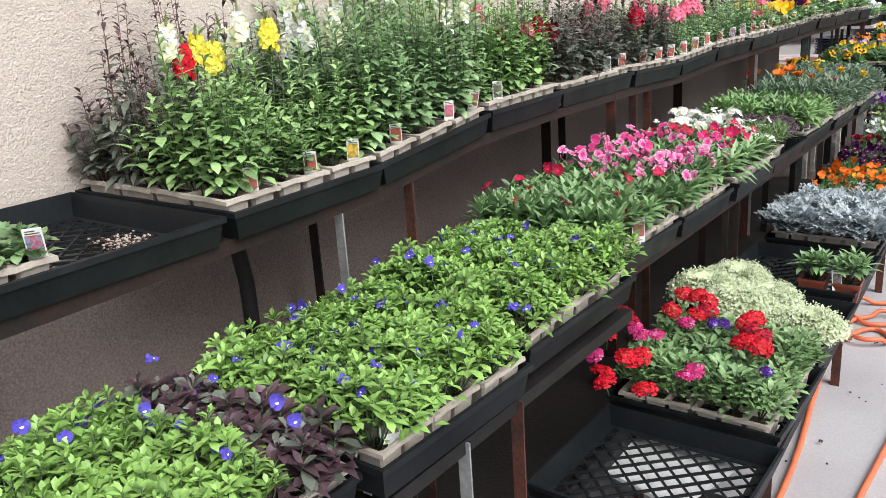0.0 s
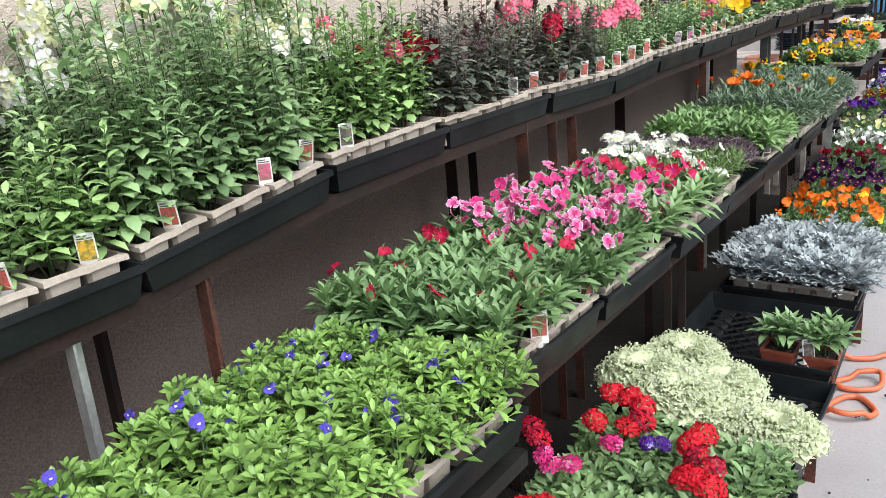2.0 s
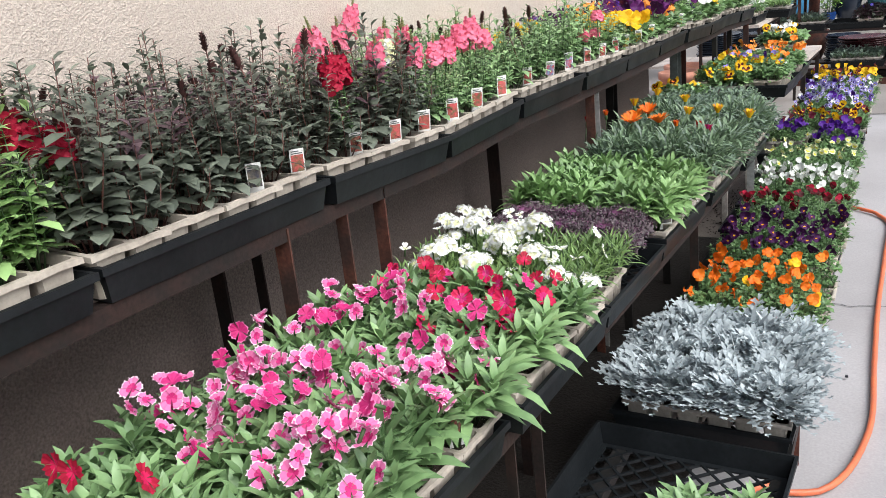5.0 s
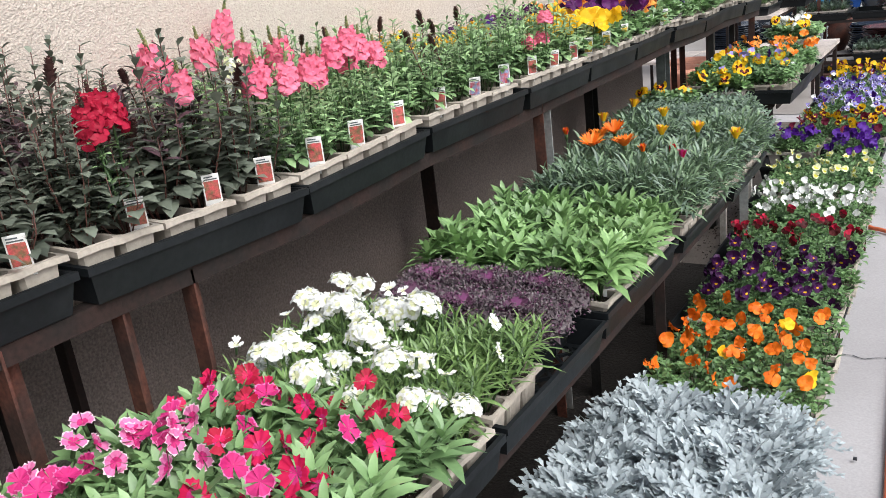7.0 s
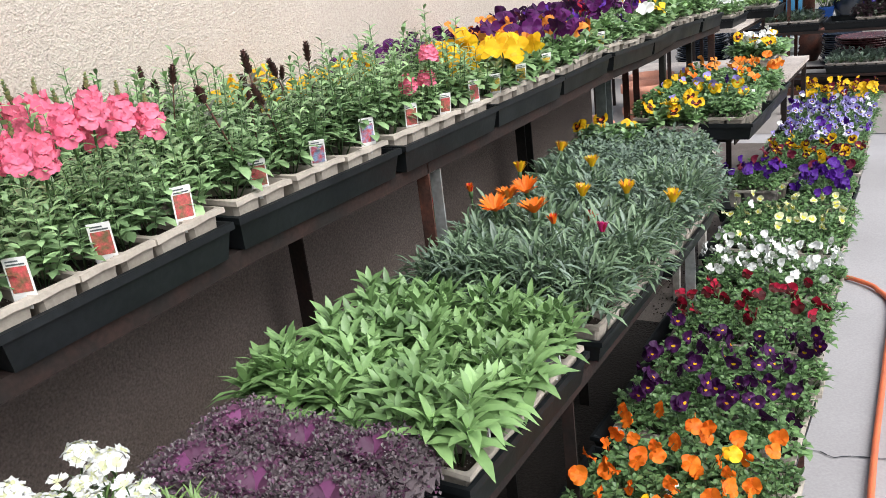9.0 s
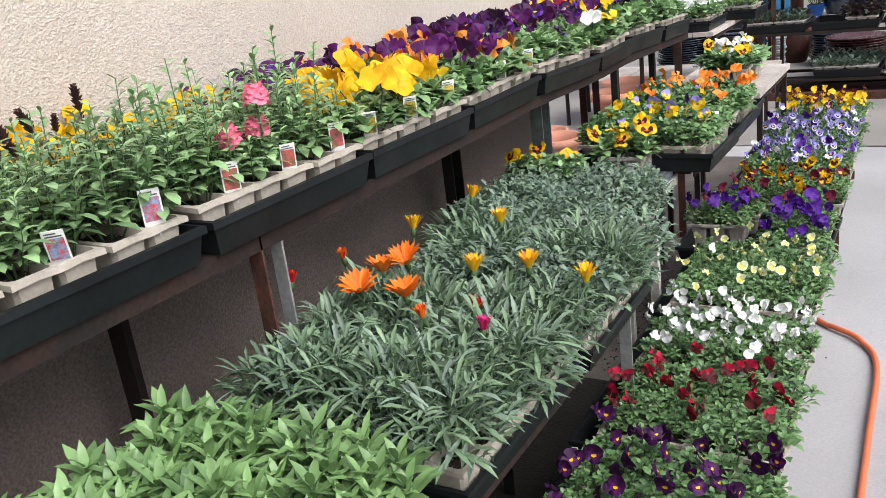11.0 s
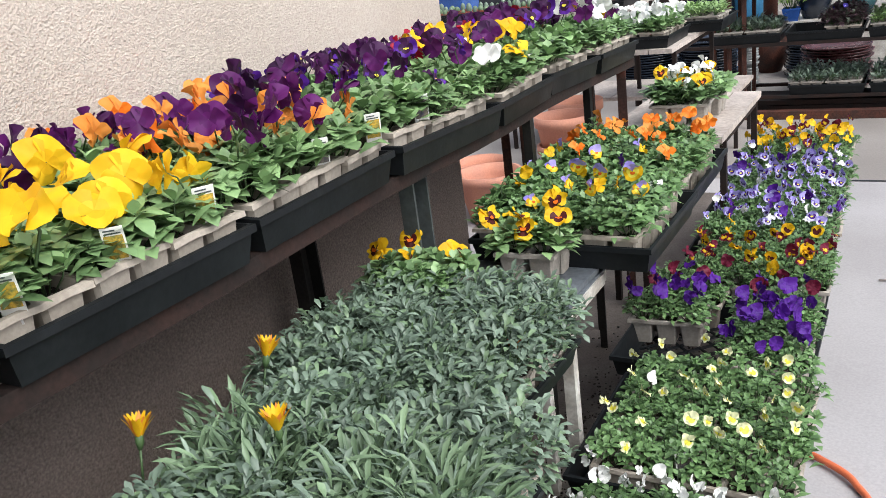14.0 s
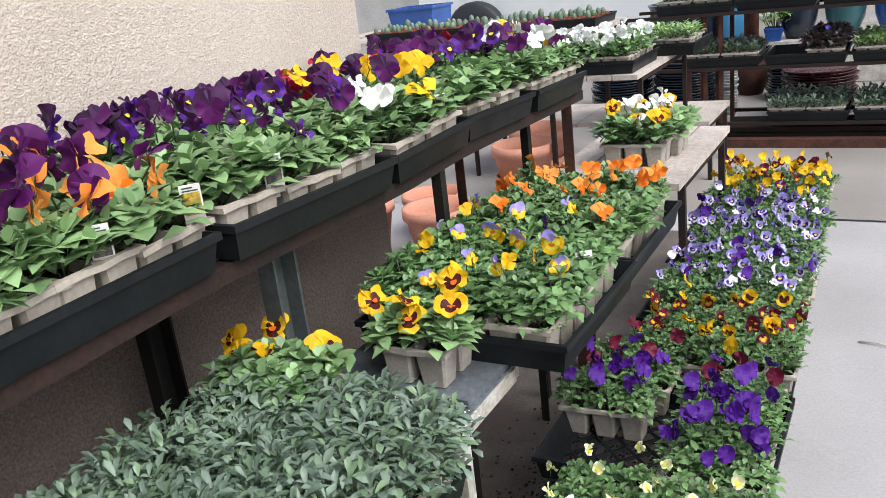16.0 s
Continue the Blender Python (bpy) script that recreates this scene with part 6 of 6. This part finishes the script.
# blue bin beyond the wall's end
g = Geo()
bw, bd, bh = 0.22, 0.18, 0.2
ring_ = lambda e, zz: [(-bw - e, -bd - e, zz), (bw + e, -bd - e, zz), (bw + e, bd + e, zz), (-bw - e, bd + e, zz)]
loops_ = [ring_(-0.02, 0), ring_(0, bh - 0.02), ring_(0.012, bh - 0.02), ring_(0.012, bh), ring_(-0.005, bh), ring_(-0.025, 0.006)]
g.add([p for lo in loops_ for p in lo], [(i * 4 + k, i * 4 + (k + 1) % 4, i * 4 + 4 + (k + 1) % 4, i * 4 + 4 + k) for i in range(5) for k in range(4)] + [(3, 2, 1, 0), (20, 21, 22, 23)], BLUE)
plank_bench("plank_table", "weathered table carrying a blue bin", -4.9, -3.7, 10.7, 11.3, 0.84, 4)
thing("blue_bin", "bright blue plastic bin on a table", "bin", "", "", pose(-4.2, 11.0, 0.842), g.mesh("blue_bin", False))

# ---- cactus table beyond the wall's end ----
plank_bench("cactus_table", "wooden table carrying trays of small cacti", -4.2, -2.1, 9.6, 10.2, 0.885, 4)


def cactus(name, seed):
    r = random.Random(seed)
    g = Geo()
    n = 10
    h, rad = r.uniform(0.05, 0.09), r.uniform(0.018, 0.026)
    vs, fs = [], []
    for j in range(7):
        q = j / 6
        for k in range(2 * n):
            a = math.pi * k / n
            rr = rad * (0.6 + 0.55 * math.sin(math.pi * (0.15 + 0.85 * q))) * (1.0 if k % 2 else 0.86) * (0.25 if j == 6 else 1)
            vs.append((rr * math.cos(a), rr * math.sin(a), h * q))
    for j in range(6):
        for k in range(2 * n):
            fs.append((j * 2 * n + k, j * 2 * n + (k + 1) % (2 * n), (j + 1) * 2 * n + (k + 1) % (2 * n), (j + 1) * 2 * n + k))
    fs.append(tuple(range(12 * n, 14 * n)))
    g.add(vs, fs, LEAF["gazania"] if seed % 2 else LEAF["greygreen"])
    return g.mesh(name)


CACTI = [cactus("cactus", i) for i in range(4)]
for i in range(4):
    tray(-2.15 - i * 0.44, 9.62, 10.06, 0.887, "black tray of small potted cacti")
    for a in range(4):
        for b in range(4):
            potted("potted_cactus", "small cactus in a red-brown pot", CACTI[(a * 3 + b + i) % 4], -2.22 - i * 0.44 - a * 0.095, 9.68 + b * 0.1, 0.895, REDPOT, RNG.uniform(0.55, 0.85), 0.07)
# parked white van far behind
van = thing("white_van", "white van parked beyond the tables", "van", "", "", pose(-3.2, 12.8, floor_z(12.8)))
g = Geo()
box(g, -1.9, -0.3, 0.3, 1.9, 0.6, 1.7, WHITEVAN, 0.03)
part("body", g.mesh("van_body", False), van)
for x in (-1.2, 1.2):
    g = Geo()
    lathe(g, [(0.30, -0.1), (0.33, -0.06), (0.33, 0.06), (0.30, 0.1), (0.18, 0.1), (0.01, 0.09)], TYRE, 28)
    part("wheel", g.mesh("wheel"), van, "", pose(x, -0.3, 0.33, 90, 0, 0))

# dry straw on the walkway
g = Geo()
tube(g, [(-0.50, 7.02, floor_z(7.02) + 0.005), (-0.45, 7.015, floor_z(7.015) + 0.009), (-0.38, 7.0, floor_z(7.0) + 0.004)], 0.0035, WOOD, 6, 0.5)
thing("dry_straw", "pale dry straw lying on the concrete", "straw", "", "", None, g.mesh("dry_straw"))
